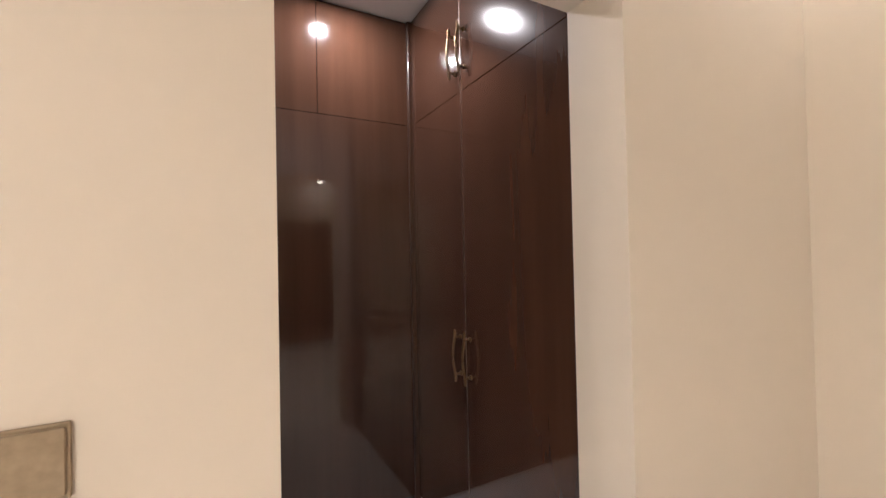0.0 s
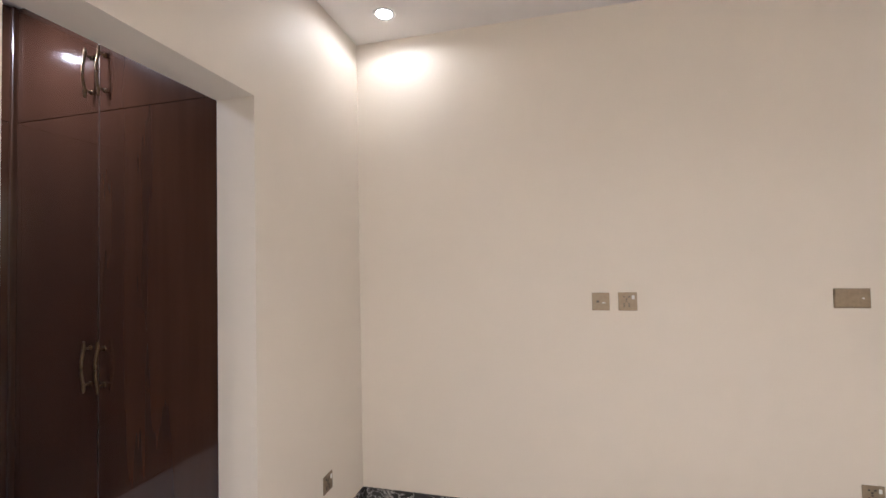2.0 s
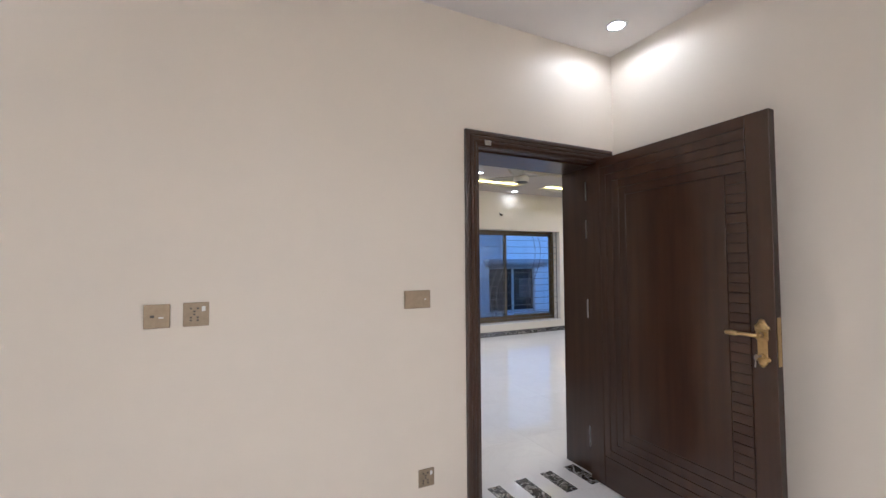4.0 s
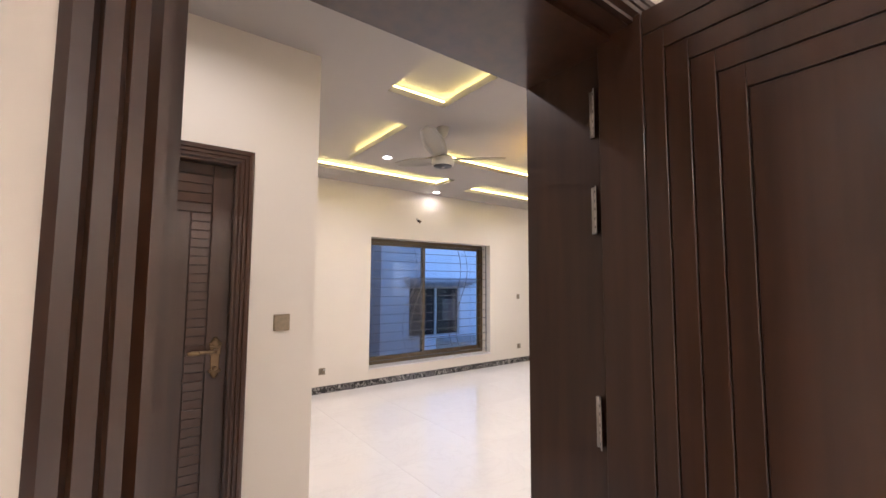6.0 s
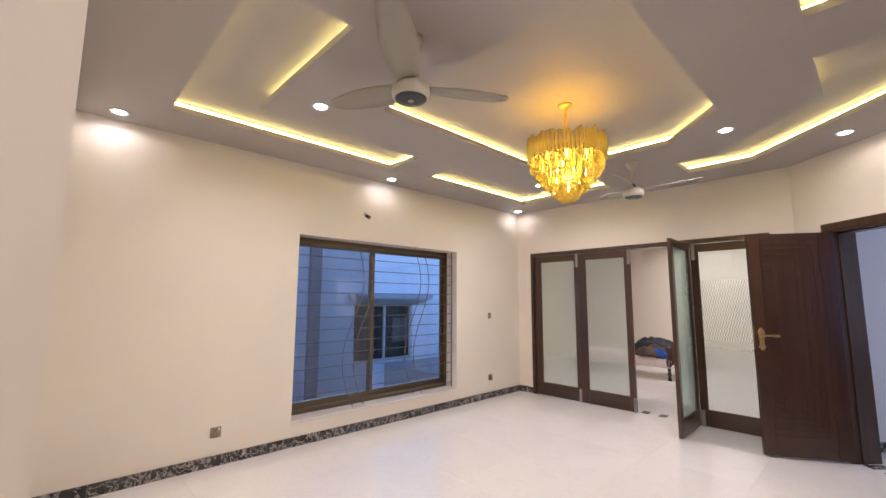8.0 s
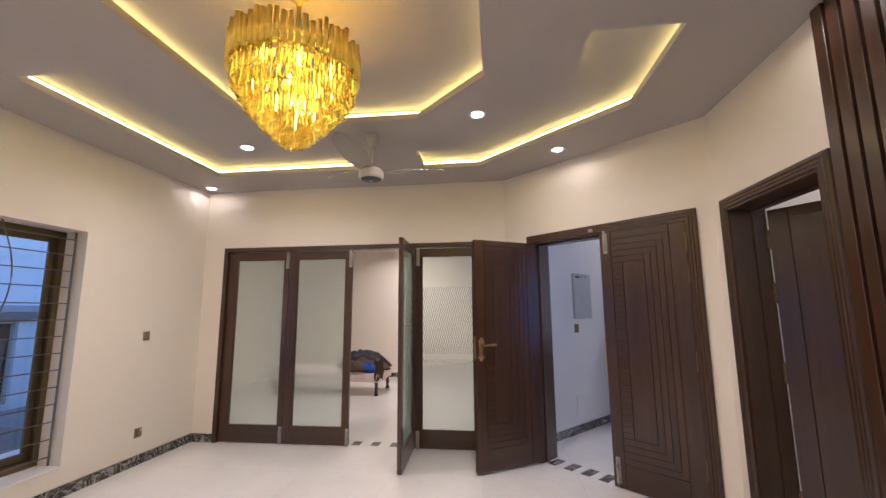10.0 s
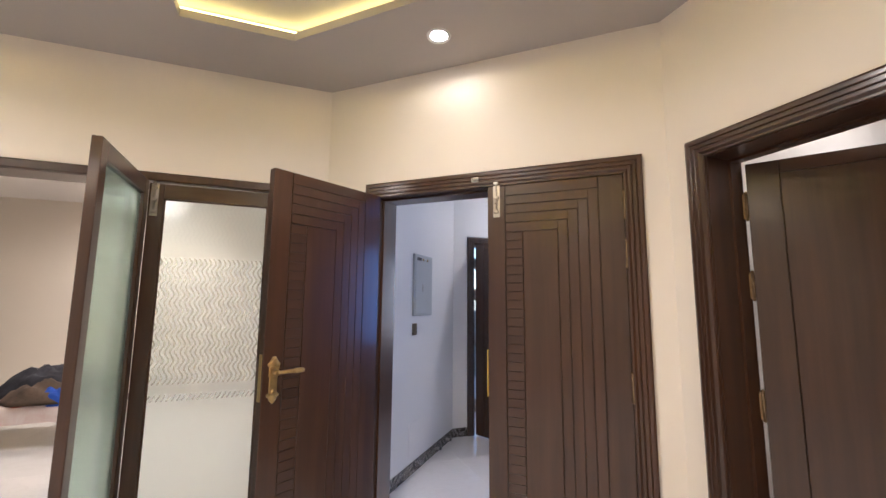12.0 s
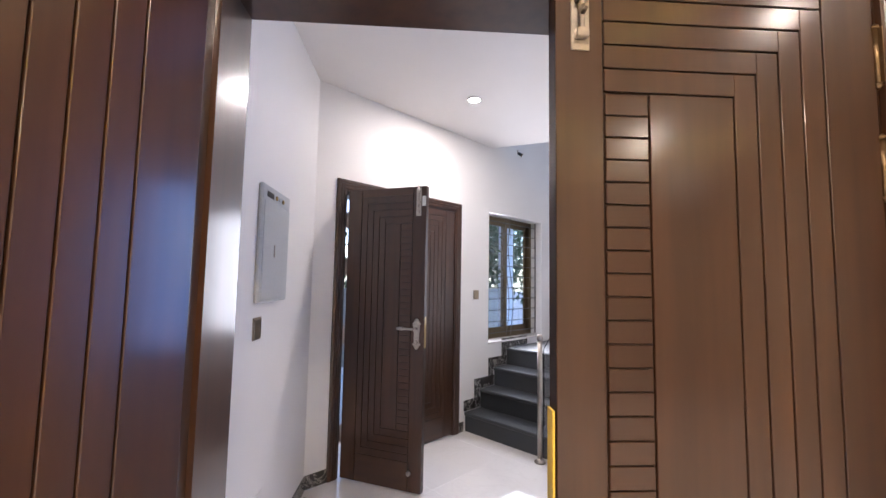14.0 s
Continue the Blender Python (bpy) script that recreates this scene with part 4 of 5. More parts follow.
tower_bolt(leaf_m1, wl - 0.025, -0.0225, 2.06, 0.2, True, -1)
part("sticker", box(wl + 0.0, -0.0238, 1.93, wl + 0.028, -0.0226, 2.0), M_RING, leaf_m1, "white paper sticker")
for z in (0.3, 1.0, 1.5, 1.85):
    hinge(leaf_m1, -0.006, -0.02, z, 0.11)
leaf_m2 = thing("door_7", pose(XM + 0.02, -0.17 - 1.46, 0.012, 0, 0, 90), "shut dark walnut main entrance leaf", "door", "main door leaves", "structure")
carved_leaf(leaf_m2, wl, 2.07, M_STEEL, ())

part("door_magnet", lathe(bmesh.new(), [(0.016, 0), (0.016, 0.012), (0.010, 0.018)], 14, pose(wl - 0.06, -0.0225, 0.12, 90)), M_STEEL, leaf_m1)
part("door_magnet", lathe(bmesh.new(), [(0.016, 0), (0.016, 0.012), (0.010, 0.018)], 14, pose(wl - 0.06, 0.0225, 0.12, -90)), M_STEEL, leaf_m1)


def bolt_keep(parent, x, z, y=-0.022):
    """The small staple that receives a door bolt."""
    bm = bmesh.new()
    cbox(bm, x - 0.02, y - 0.003, z - 0.014, x + 0.02, y, z + 0.014, 0.001)
    tube(bm, [(x - 0.009, y, z), (x - 0.009, y - 0.018, z), (x + 0.009, y - 0.018, z), (x + 0.009, y, z)], 0.004, 6)
    part("bolt_keep", bm, M_STEEL, parent, "small nickel bolt staple")


bolt_keep(frame_dd, S0 + 0.715, 2.105)
bolt_keep(frame_a, 2.98 + 0.14, 2.085)

# ---- stairs ----
stairs = thing("staircase", pose(7.0, -1.81, 0), "dark grey granite staircase along the hall wall", "staircase", kind="structure")
RISE, GO = 0.18, 0.225
for k in range(4):
    y = -k * GO
    deep = GO if k < 3 else 1.9
    part("riser", box(0, y - 0.02, k * RISE, 0.985, y, (k + 1) * RISE - 0.03), M_GRANITE, stairs)
    part("tread", box(0, y - deep - 0.02, (k + 1) * RISE - 0.03, 0.985, y + 0.02, (k + 1) * RISE, 0.006), M_GRANITE, stairs)
    part("stair_skirting", box(0.986, y - min(deep, 0.4), (k + 1) * RISE, 0.998, y + 0.015, (k + 1) * RISE + 0.10, 0.002), M_BLACK, stairs, "black marble stepped skirting")
    if k:
        part("stair_skirting", box(0.986, y + 0.015, k * RISE + 0.10, 0.998, y + 0.085, (k + 1) * RISE + 0.10, 0.002), M_BLACK, stairs)
part("stringer", box(0.0, -2.6, 0.0, 0.02, -0.0, 0.15), M_GRANITE, stairs)
rail = thing("stair_railing", pose(7.12, -1.72, 0), "glass stair railing on slim steel posts", "railing")
for k in range(3):
    bm = bmesh.new()
    zb = 0.0 if k == 0 else RISE * (k * 2)
    tube(bm, [(0, -k * 0.45, zb), (0, -k * 0.45, zb + 0.95)], 0.02, 12)
    lathe(bm, [(0.045, 0), (0.045, 0.012), (0.022, 0.03)], 16, pose(0, -k * 0.45, zb))
    lathe(bm, [(0.02, 0), (0.028, 0.02), (0.02, 0.045), (0.003, 0.055)], 16, pose(0, -k * 0.45, zb + 0.95))
    part("post", bm, M_STEEL, rail)
bm = bmesh.new()
vs = [bm.verts.new(p) for p in ((0.004, -0.06, 0.15), (0.004, -0.85, 0.85), (0.004, -0.85, 1.55), (0.004, -0.06, 0.88), (-0.004, -0.06, 0.15), (-0.004, -0.85, 0.85), (-0.004, -0.85, 1.55), (-0.004, -0.06, 0.88))]
for f in ((0, 1, 2, 3), (7, 6, 5, 4), (0, 4, 5, 1), (1, 5, 6, 2), (2, 6, 7, 3), (3, 7, 4, 0)):
    bm.faces.new([vs[i] for i in f])
part("glass_panel", bm, M_PANE, rail)

sliding_window("window_2", m_hm, 2.0, 3.05, 0.80, 2.16, 0.25, "bronze aluminium sliding window over the stairs", y=0.15)
sliding_window("window_3", along((5.80, -0.95), (5.18, -0.95)), 0.03, 0.44, 0.85, 2.07, 0.2, "narrow bronze aluminium window at the hall end", y=0.08)
grille("window_grille", m_hm, 2.005, 3.045, 0.81, 2.15, 0.08, 11, [(2.42, 0.05), (2.50, 0.05)], "dark painted steel grille on the stair window")
solo("window_sill", box(1.99, -0.02, 0.782, 3.06, 0.15, 0.802, 0.003), M_TILE, m_hm, "pale marble sill of the stair window", "window sill", kind="structure")


def pipe_stub(m, label):
    """A short bent conduit end with its clip, sticking out of the wall along local -y."""
    e = thing("conduit_stub", m, label, "conduit")
    part("clip", box(-0.040, -0.010, 0.012, -0.022, 0.0, 0.055, 0.003), M_STEEL, e)
    part("pipe", tube(bmesh.new(), [(-0.012, 0, 0.02), (-0.008, -0.015, 0.014), (0.002, -0.028, 0.004), (0.010, -0.036, -0.006)], 0.018, 12), M_PLATE_DK, e)
    part("collar", tube(bmesh.new(), [(0.008, -0.034, -0.004), (0.013, -0.040, -0.010)], 0.023, 12), M_BRONZE, e)


pipe_stub(m_w @ pose(3.525 - 0.71, 0, 2.37), "dark bent conduit end above the big window")
pipe_stub(m_hm @ pose(2.72 - 0.17, 0, 2.90), "dark bent conduit end high on the stair wall")
for x in (7.62, 7.83):
    e = thing("door_stop", m_hs @ pose(on_slant(x), -0.012, 0.05), "small steel door stop on the black skirting", "door stop", "hall door stops")
    part("stem", tube(bmesh.new(), [(0, 0, 0), (0, -0.045, 0)], 0.011, 10), M_STEEL, e)
    part("rubber_tip", tube(bmesh.new(), [(0, -0.045, 0), (0, -0.058, 0)], 0.014, 10), M_PLATE_DK, e)

# ---- slat panel ----
slats = thing("slat_panel", pose(4.015, YR, 0), "tall dark walnut slat panel on the cream wall", "slat panel")
me = mesh_of(box(-0.064, 0.001, 0.002, 0, 0.036, ZL - 0.003, 0.003), M_DOOR, "slat")
for k in range(10):
    part("slat", me, None, slats, at=pose(-k * 0.084, 0, 0))

# ---- chandelier ----
CX, CY = 3.71, 2.37
M_CRYSTAL, nt_c, b_c = mat("amber_crystal")
b_c.inputs["Base Color"].default_value = (1.0, 0.82, 0.13, 1)
b_c.inputs["Transmission Weight"].default_value = 0.85
b_c.inputs["Roughness"].default_value = 0.16
b_c.inputs["IOR"].default_value = 1.5
chd = thing("chandelier", pose(CX, CY, 0), "round gold chandelier with tiers of glowing amber crystal rods", "chandelier")
part("canopy", lathe(bmesh.new(), [(0.055, TRAY_Z), (0.055, TRAY_Z - 0.010), (0.040, TRAY_Z - 0.020), (0.018, TRAY_Z - 0.03), (0.016, TRAY_Z - 0.06), (0.012, TRAY_Z - 0.07)], 24), M_GOLD, chd, "stepped gold ceiling cup")
part("stem", tube(bmesh.new(), [(0, 0, TRAY_Z - 0.06), (0, 0, 2.50)], 0.013, 12), M_GOLD, chd)
for z, r in ((2.555, 0.272), (2.50, 0.255)):
    ringp = [(r * math.cos(2 * math.pi * k / 48), r * math.sin(2 * math.pi * k / 48), z) for k in range(49)]
    part("ring", tube(bmesh.new(), ringp, 0.008, 8), M_GOLD, chd)
for k in range(6):
    a = 2 * math.pi * k / 6
    part("arm", tube(bmesh.new(), [(0.01 * math.cos(a), 0.01 * math.sin(a), 2.56), (0.270 * math.cos(a), 0.270 * math.sin(a), 2.555)], 0.006, 8), M_GOLD, chd)
rng = random.Random(4)
N = 64
tubes = {}
for k in range(N):
    a = 2 * math.pi * k / N
    h = rng.choice((0.125, 0.14, 0.15, 0.165))
    if h not in tubes:
        tubes[h] = mesh_of(tube(bmesh.new(), [(0, 0, 0), (0, 0, h)], 0.0115, 8), M_GOLD, "gold_tube")
    part("gold_tube", tubes[h], None, chd, at=pose(0.288 * math.cos(a), 0.288 * math.sin(a), 2.492 + rng.uniform(-0.012, 0.012)))
TIERS = [(0.270, 58, 2.41, 0.12), (0.240, 52, 2.36, 0.13), (0.205, 44, 2.315, 0.13), (0.165, 36, 2.27, 0.13), (0.125, 28, 2.225, 0.13), (0.082, 19, 2.185, 0.12), (0.045, 11, 2.155, 0.12)]
for r, n, z, h in TIERS:
    bm = tube(bmesh.new(), [(0, 0, 0), (0, 0, 0.008), (0, 0, h)], 0.0078, 6)
    me = mesh_of(bm, M_CRYSTAL, "crystal_rod")
    ringp = [(r * math.cos(2 * math.pi * k / 36), r * math.sin(2 * math.pi * k / 36), z + h) for k in range(37)]
    part("tier_ring", tube(bmesh.new(), ringp, 0.004, 6), M_GOLD, chd)
    for k in range(n):
        a = 2 * math.pi * (k + rng.uniform(-0.15, 0.15)) / n
        part("crystal_rod", me, None, chd, at=pose(r * math.cos(a), r * math.sin(a), z + rng.uniform(-0.006, 0.006), rng.uniform(-1, 1), rng.uniform(-1, 1), rng.uniform(0, 90)))
bulb = mesh_of(lathe(bmesh.new(), [(0.006, -0.03), (0.015, -0.008), (0.014, 0.008), (0.006, 0.028), (0.001, 0.038)], 12), M_BULB, "bulb")
for r, n, z in ((0.215, 9, 2.475), (0.14, 6, 2.40), (0.085, 4, 2.33), (0.0, 1, 2.27)):
    for k in range(n):
        a = 2 * math.pi * (k + 0.3) / n
        part("bulb", bulb, None, chd, "glowing warm bulb", at=pose(r * math.cos(a), r * math.sin(a), z))
glow_data = bpy.data.lights.new("chandelier_glow", "POINT")
glow_data.energy, glow_data.color, glow_data.shadow_soft_size = 6.5, (1.0, 0.44, 0.01), 0.03
new("chandelier_glow", glow_data).matrix_world = pose(CX, CY, 2.575)

# ---- ceiling fans ----


def ceiling_fan(x, y, z_hub, turn, z_top):
    e = thing("ceiling_fan", pose(x, y, z_hub, 0, 0, turn), "ivory three-blade ceiling fan at rest", "ceiling fan", "lounge ceiling fans")
    part("motor", lathe(bmesh.new(), [(0.03, 0.075), (0.075, 0.07), (0.098, 0.05), (0.102, 0.015), (0.096, -0.008), (0.085, -0.014)], 32), M_FAN, e)
    cap = part("cap", lathe(bmesh.new(), [(0.086, -0.012), (0.080, -0.020), (0.040, -0.026), (0.001, -0.027)], 32), M_FANDK, e, "dark round bottom cap")
    part("badge", lathe(bmesh.new(), [(0.018, -0.026), (0.016, -0.029), (0.001, -0.030)], 16), M_STEEL, cap)
    part("down_rod", tube(bmesh.new(), [(0, 0, 0.07), (0, 0, z_top - z_hub)], 0.013, 12), M_FAN, e)
    part("canopy", lathe(bmesh.new(), [(0.02, z_top - z_hub - 0.09), (0.045, z_top - z_hub - 0.05), (0.055, z_top - z_hub - 0.01), (0.055, z_top - z_hub)], 24), M_FAN, e)
    part("rod_collar", lathe(bmesh.new(), [(0.022, 0.07), (0.03, 0.085), (0.022, 0.12)], 16), M_FANDK, e)
    for k in range(3):
        bm = bmesh.new()
        n = 14
        top, bot = [], []
        for j in range(n + 1):
            t = j / n
            r = 0.08 + t * 0.53
            w = 0.052 + 0.030 * math.sin(math.pi * min(1, t * 1.1)) + 0.004
            if t > 0.92:
                w *= math.sqrt(max(0.05, 1 - ((t - 0.92) / 0.083) ** 2))
            sw = 0.008 * t * t
            zz = 0.055 + 0.06 * t
            tilt = 0.20 * (1 - 0.4 * t)
            rowt, rowb = [], []
            for q, dz in ((-1, 0), (-0.5, 0.004), (0, 0.005), (0.5, 0.004), (1, 0)):
                rowt.append(bm.verts.new((r, q * w + sw, zz + dz + q * w * tilt + 0.003)))
                rowb.append(bm.verts.new((r, q * w + sw, zz + dz + q * w * tilt - 0.003)))
            top.append(rowt)
            bot.append(rowb)
        for j in range(n):
            for i in range(4):
                f = bm.faces.new((top[j][i], top[j + 1][i], top[j + 1][i + 1], top[j][i + 1]))
                f.smooth = True
                f = bm.faces.new((bot[j][i], bot[j][i + 1], bot[j + 1][i + 1], bot[j + 1][i]))
                f.smooth = True
            bm.faces.new((top[j][0], bot[j][0], bot[j + 1][0], top[j + 1][0]))
            bm.faces.new((top[j][4], top[j + 1][4], bot[j + 1][4], bot[j][4]))
        bm.faces.new([*top[0], *reversed(bot[0])])
        bm.faces.new([*reversed(top[n]), *bot[n]])
        part("blade", bm, M_BLADE_SHADED, e, at=pose(0, 0, 0, 0, 0, 120 * k))
    return e


ceiling_fan(2.205, 2.415, 2.49, 101, ZL)
ceiling_fan(5.115, 2.43, 2.475, 53, ZL)

# ---- bed with clothes in the room behind the glass doors ----


def fabric(name, color, color2):
    m, nt, b = mat(name)
    v = coords(nt)
    f = noise_tex(nt, v, 6, 5, 0.6, 0.5)
    w = noise_tex(nt, v, 180, 2)
    nt.links.new(ramp(nt, f, [(0.35, color), (0.65, color2)]), b.inputs["Base Color"])
    b.inputs["Roughness"].default_value = 0.9
    bump(nt, b, w, 0.3, 0.002)
    return m


def drape(name, x0, y0, x1, y1, z, hang, seed, material, label, category, lump=0.02, nx=26, ny=30):
    """A cloth lying on a flat top with its rim hanging down and folding."""
    bm = bmesh.new()
    grid = []
    for i in range(nx + 1):
        row = []
        for j in range(ny + 1):
            u, v = i / nx, j / ny
            fx, fy = u * (1 + 2 * 0.14) - 0.14, v * (1 + 2 * 0.14) - 0.14
            cx, cy = min(1, max(0, fx)), min(1, max(0, fy))
            out = max(abs(fx - cx), abs(fy - cy)) / 0.14
            px, py = x0 + cx * (x1 - x0), y0 + cy * (y1 - y0)
            nz = noise.noise((px * 5 + seed, py * 5, seed))
            fold = noise.noise((px * 11 + seed, py * 11, 3.0)) * 0.025 * out
            ox = (1 if fx > 1 else -1 if fx < 0 else 0) * (0.015 + fold)
            oy = (1 if fy > 1 else -1 if fy < 0 else 0) * (0.015 + fold)
            row.append(bm.verts.new((px + ox, py + oy, z + lump * nz - hang * out * (1 + 0.25 * noise.noise((px * 4, py * 4, seed + 7))))))
        grid.append(row)
    for i in range(nx):
        for j in range(ny):
            f = bm.faces.new((grid[i][j], grid[i + 1][j], grid[i + 1][j + 1], grid[i][j + 1]))
            f.smooth = True
    return solo(name, bm, material, pose(0, 0, 0), label, category)


def heap(name, cx, cy, rx, ry, z, h, seed, material, label, group="heaped clothes"):
    """A crumpled heap of cloth resting at z."""
    bm = bmesh.new()
    n, rings = 40, 12
    centre = bm.verts.new((cx, cy, z + h))
    last = None
    for r in range(1, rings + 1):
        t = r / rings
        row = []
        for k in range(n):
            a = 2 * math.pi * k / n
            d = Vector((math.cos(a), math.sin(a)))
            wob = 1 + 0.22 * noise.noise((d.x * 1.7 + seed, d.y * 1.7, seed))
            fold = noise.noise((d.x * t * 4 + seed, d.y * t * 4, seed * 1.3)) * 0.35 + abs(noise.noise((d.x * t * 9, d.y * t * 9 + seed, 2))) * 0.2
            zz = z + h * max(0.0, (1 - t ** 2.6)) * (1 + fold)
            row.append(bm.verts.new((cx + d.x * rx * t * wob, cy + d.y * ry * t * wob, max(z, zz))))
        if last is None:
            for k in range(n):
                bm.faces.new((centre, row[k], row[(k + 1) % n])).smooth = True
        else:
            for k in range(n):
                bm.faces.new((last[k], row[k], row[(k + 1) % n], last[(k + 1) % n])).smooth = True
        last = row
    bm.faces.new(last)
    return solo(name, bm, material, pose(0, 0, 0), label, "clothes", group)


BX0, BY0, BX1, BY1 = 9.02, 3.46, 9.85, 5.35
bed = thing("bed", pose(BX0, BY0, 0), "low wooden rope bed with turned legs", "bed")
for x in (0.04, BX1 - BX0 - 0.04):
    for y in (0.04, BY1 - BY0 - 0.04):
        prof = [(0.030, 0), (0.038, 0.02), (0.026, 0.05), (0.022, 0.08), (0.036, 0.11), (0.024, 0.15), (0.030, 0.2), (0.032, 0.38)]
        part("leg", lathe(bmesh.new(), prof, 16, pose(x, y, 0)), M_DOOR, bed, "turned dark wooden leg")
for a in ((0.0, 0.0, 0.06, BY1 - BY0), (BX1 - BX0 - 0.06, 0.0, BX1 - BX0, BY1 - BY0)):
    part("side_rail", box(a[0], a[1], 0.30, a[2], a[3], 0.36, 0.01), M_DOOR, bed)
for y in (0.0, BY1 - BY0 - 0.06):
    part("end_rail", box(0.06, y, 0.30, BX1 - BX0 - 0.06, y + 0.06, 0.36, 0.01), M_DOOR, bed)
part("webbing", box(0.05, 0.05, 0.335, BX1 - BX0 - 0.05, BY1 - BY0 - 0.05, 0.37, 0.005), fabric("jute_webbing", (0.4, 0.33, 0.2), (0.5, 0.42, 0.28)), bed)
drape("bed_sheet", BX0 - 0.01, BY0 - 0.01, BX1, BY1, 0.40, 0.17, 2.0, fabric("pink_white_sheet", (0.70, 0.55, 0.53), (0.78, 0.70, 0.68)), "pale pink rumpled sheet hanging over the bed", "bed sheet")
heap("jacket", 9.30, 3.78, 0.34, 0.42, 0.40, 0.20, 3.1, fabric("brown_cloth", (0.05, 0.035, 0.025), (0.11, 0.075, 0.05)), "crumpled dark brown jacket on the bed")
heap("coat", 9.45, 3.86, 0.36, 0.50, 0.44, 0.25, 8.2, fabric("black_cloth", (0.012, 0.012, 0.016), (0.035, 0.035, 0.045)), "crumpled black coat heaped on the bed")
heap("shirt", 9.10, 3.66, 0.10, 0.20, 0.38, 0.15, 5.7, fabric("blue_cloth", (0.015, 0.045, 0.30), (0.03, 0.10, 0.50)), "bright blue shirt on the bed edge")
heap("scarf", 9.07, 3.93, 0.07, 0.07, 0.39, 0.08, 9.4, fabric("red_cloth", (0.35, 0.05, 0.03), (0.5, 0.10, 0.05)), "small red scarf on the bed edge")
bm = bmesh.new()
cols, rows_ = 14, 9
g = [[bm.verts.new((9.0 - 0.02 * math.sin(i * 1.7) - 0.02 * j / rows_, 3.36 + 0.16 * i / cols + 0.01 * math.sin(j), 0.60 - 0.33 * j / rows_ + 0.03 * math.sin(i * 0.5))) for i in range(cols + 1)] for j in range(rows_ + 1)]
g2 = [[bm.verts.new(v.co + Vector((0.012, 0, 0))) for v in r] for r in g]
for j in range(rows_):
    for i in range(cols):
        bm.faces.new((g[j][i], g[j][i + 1], g[j + 1][i + 1], g[j + 1][i])).smooth = True
        bm.faces.new((g2[j][i], g2[j + 1][i], g2[j + 1][i + 1], g2[j][i + 1])).smooth = True
solo("sleeve", bm, bpy.data.materials["brown_cloth"], pose(0, 0, 0), "dark brown sleeve hanging over the bed end", "clothes", "heaped clothes")

# ---- outside the entrance ----
yard = thing("boundary_wall", pose(12.0, -8, -0.45), "pale rendered boundary wall of the front yard", "boundary wall", kind="structure")
M_YARD = paint("weathered_grey_render", (0.36, 0.35, 0.33), 0.8)
part("masonry", box(0, 0, 0, 0.23, 18, 1.62), M_YARD, yard)
part("coping", box(-0.04, 0, 1.62, 0.27, 18, 1.70, 0.01), M_YARD, yard)
porch = thing("porch_canopy", pose(8.26, -7.0, 2.75), "pale concrete porch canopy over the entrance", "canopy", kind="structure")
part("slab", box(0, 0, 0, 3.0, 9.0, 0.15, 0.01), M_FACADE, porch)
part("pillar", box(2.7, 8.6, -3.2, 2.95, 8.85, 0.0, 0.01), M_FACADE, porch)
part("pillar", box(2.7, 0.1, -3.2, 2.95, 0.35, 0.0, 0.01), M_FACADE, porch)
M_LEAF = plastic("green_leaves", (0.05, 0.09, 0.03), 0.5)
M_BARK = wood("grey_bark", (0.06, 0.045, 0.035), (0.14, 0.11, 0.09), 0.8)


def tree(x, y, z, h, seed):
    e = thing("tree", pose(x, y, z), "leafy green tree beyond the yard wall", "tree", "street trees")
    r = random.Random(seed)
    bm = bmesh.new()
    lathe(bm, [(0.14, 0), (0.10, 0.5), (0.08, h * 0.5), (0.03, h * 0.8)], 10)
    tips = []
    for k in range(9):
        a, z0 = r.uniform(0, 6.28), h * r.uniform(0.35, 0.7)
        d = r.uniform(0.5, 1.2)
        tip = (d * math.cos(a), d * math.sin(a), z0 + r.uniform(0.3, 1.0))
        tube(bm, [(0, 0, z0), (tip[0] * 0.5, tip[1] * 0.5, z0 + 0.25), tip], 0.025, 6)
        tips.append(tip)
    part("trunk", bm, M_BARK, e)
    verts, faces = [], []
    for k in range(5200):
        t = r.choice(tips)
        c = Vector(t) + Vector((r.gauss(0, 0.55), r.gauss(0, 0.55), r.gauss(0, 0.50)))
        q = Euler((r.uniform(0, 6.28), r.uniform(0, 6.28), r.uniform(0, 6.28))).to_matrix()
        n = len(verts)
        for p in ((-0.085, 0, 0), (0, -0.04, 0.006), (0.085, 0, 0), (0, 0.04, 0.006)):
            verts.append(c + q @ Vector(p))
        faces.append((n, n + 1, n + 2, n + 3))
    me = bpy.data.meshes.new("crown")
    me.from_pydata(verts, [], faces)
    me.materials.append(M_LEAF)
    ob = part("crown", me, None, e)


tree(13.0, -7.4, -0.45, 4.4, 1)
tree(12.9, -5.4, -0.45, 4.0, 2)
tree(13.6, -9.2, -0.45, 4.6, 3)

# ---- skirting ----


def skirting(p0, p1, h=0.09):
    """Black marble skirting in short pieces along a wall face from p0 to p1."""
    length = math.hypot(p1[0] - p0[0], p1[1] - p0[1])
    base = thing("baseboard", along(p0, p1), "black marble skirting with white veins", "skirting", kind="structure")
    n = max(1, round(length / 0.3))
    p = length / n
    me = mesh_of(box(0.001, -0.012, 0.0, p - 0.001, 0.0, h, 0.0015), M_BLACK, "skirting_piece")
    for k in range(n):
        part("skirting_piece", me, None, base, at=pose(k * p, 0, 0))


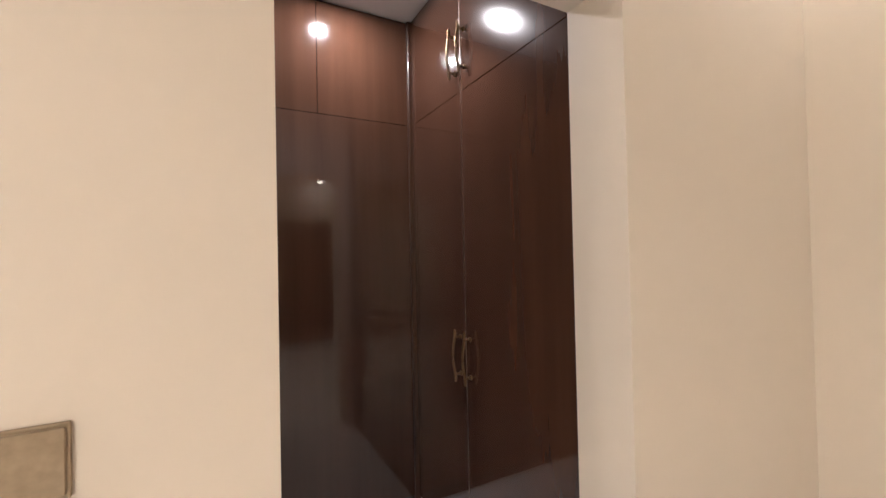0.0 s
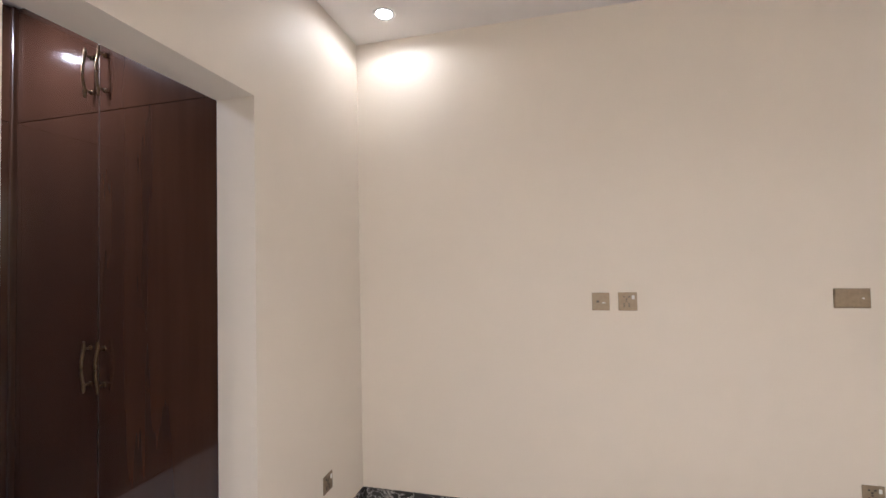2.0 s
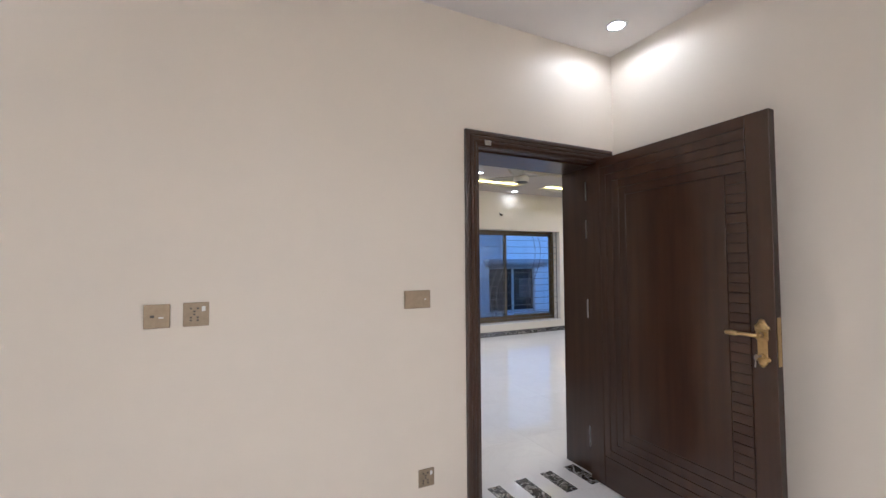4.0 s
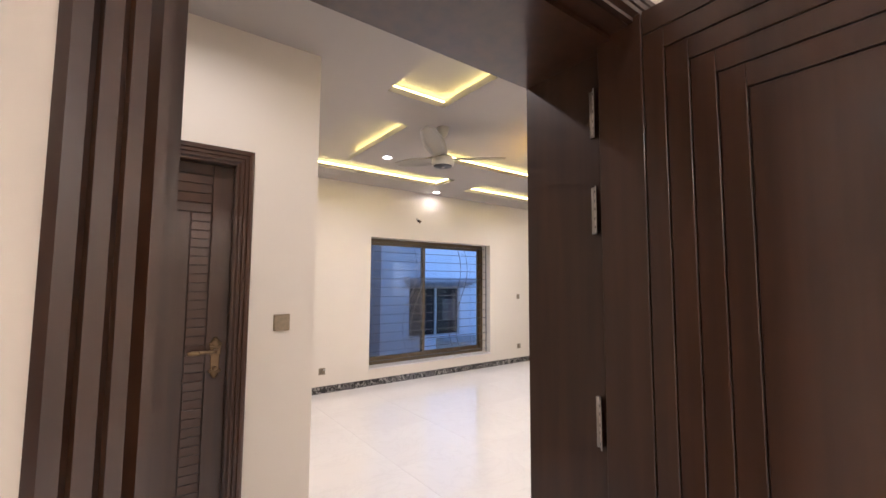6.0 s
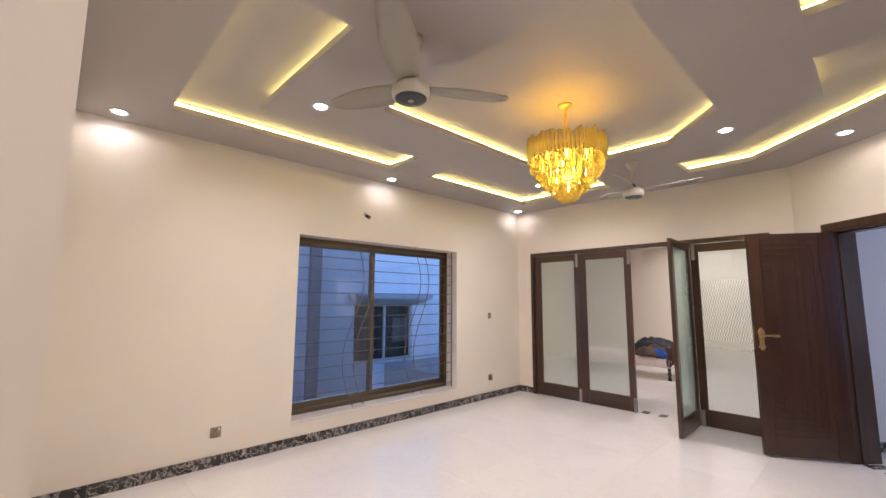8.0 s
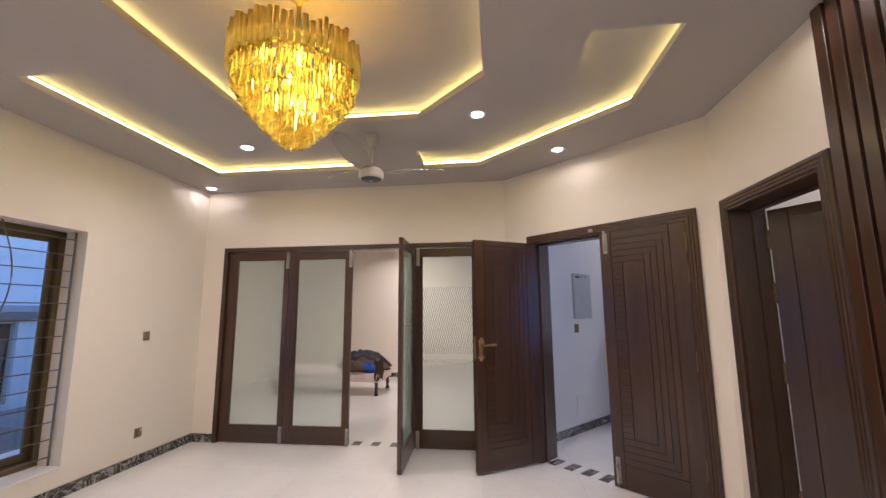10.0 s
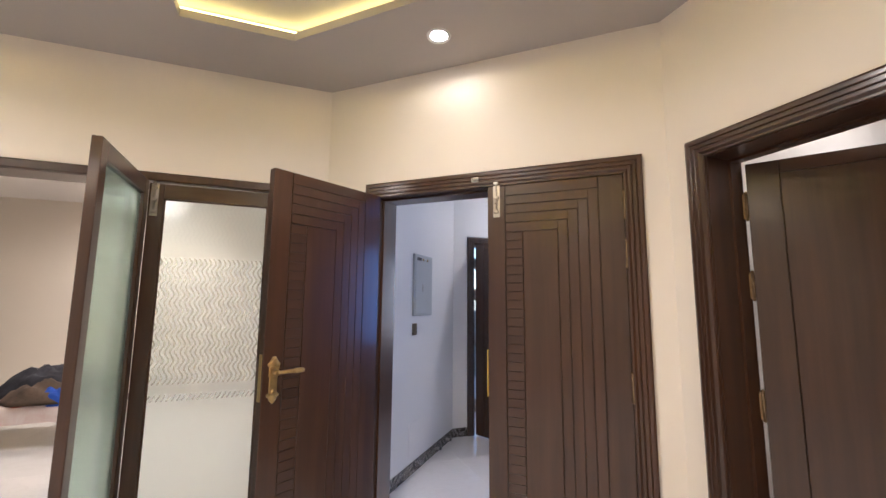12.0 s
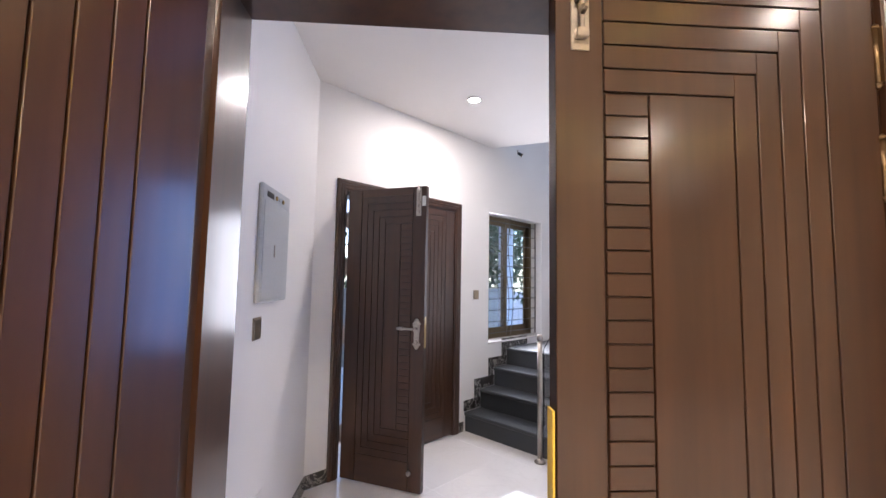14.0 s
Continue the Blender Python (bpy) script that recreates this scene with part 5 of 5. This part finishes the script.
for a, b in (((XB + 0.012, 0), (0.0, 0)), ((XB, -4.2), (XB, -1.73)), ((XB, -0.94), (XB, 0)), ((XC, 0), (XC, -4.2)), ((XW0 + 0.012, YW), (XW1, YW)),
             ((XW1, YW - 0.012), (XW1, 4.592)), ((XW1, 1.55), (XW1, 1.36)), (ch(0.01), ch(S0)), (ch(S1), ch(LCH)), ((4.05, YR), (4.02, YR)), ((3.17, YR), (1.35, YR)),
             ((0.555, YD), (XW0, YD)), ((-1.2, YD), (-0.425, YD)), ((XW0, YD), (XW0, YW)), (HL0, HL1), ((XM, -0.18), (XM, -0.34)), ((XM, -1.72), (XM, -1.79)),
             ((11.1, 6.4), (11.1, 1.3)), ((-1.2, 0.36), (-1.2, YD))):
    skirting(a, b)

# ---- threshold strips ----


def threshold(m, xs, y0, y1, w=0.09):
    me = mesh_of(box(0, y0, -0.012, w, y1, 0.0025, 0.0006), M_BLACK, "threshold_strip")
    for x in xs:
        solo("threshold_strip", me, None, m @ pose(x, 0, 0), "black marble strip set in the doorway floor", "floor strip", "doorway floor strips", "structure")


threshold(pose(0, 0, 0), [0.10, 0.305, 0.51, 0.72, 0.925], 0.03, 0.285)
threshold(m_f, [YW - 4.5 + 0.21 * k for k in range(14)], 0.06, 0.19)
threshold(m_ch, [S0 + 0.11 + 0.17 * k for k in range(8)], 0.03, 0.20)

# ---- floor tiles ----


def tiles(parent, x0, y0, x1, y1, w=0.8, d=0.8):
    me = mesh_of(box(0.0004, 0.0004, -0.012, w - 0.0004, d - 0.0004, 0.0, 0.0006), M_TILE, "marble_tile")
    nx, ny = math.ceil((x1 - x0) / w - 1e-6), math.ceil((y1 - y0) / d - 1e-6)
    for i in range(nx):
        for j in range(ny):
            part("marble_tile", me, None, parent, at=pose(x0 + i * w, y0 + j * d, 0))


tiles(floor, -3.0, -4.8, 1.0, 0.0)
tiles(floor, 1.0, -4.8, 1.8, 0.0)
tiles(floor, -1.4, 0.0, 8.2, 5.6)
tiles(floor, 8.2, 0.0, 11.4, 6.4)
tiles(floor, 3.4, -4.8, 8.2, 0.0)
tiles(floor, -5.4, -3.2, -3.0, 0.0)
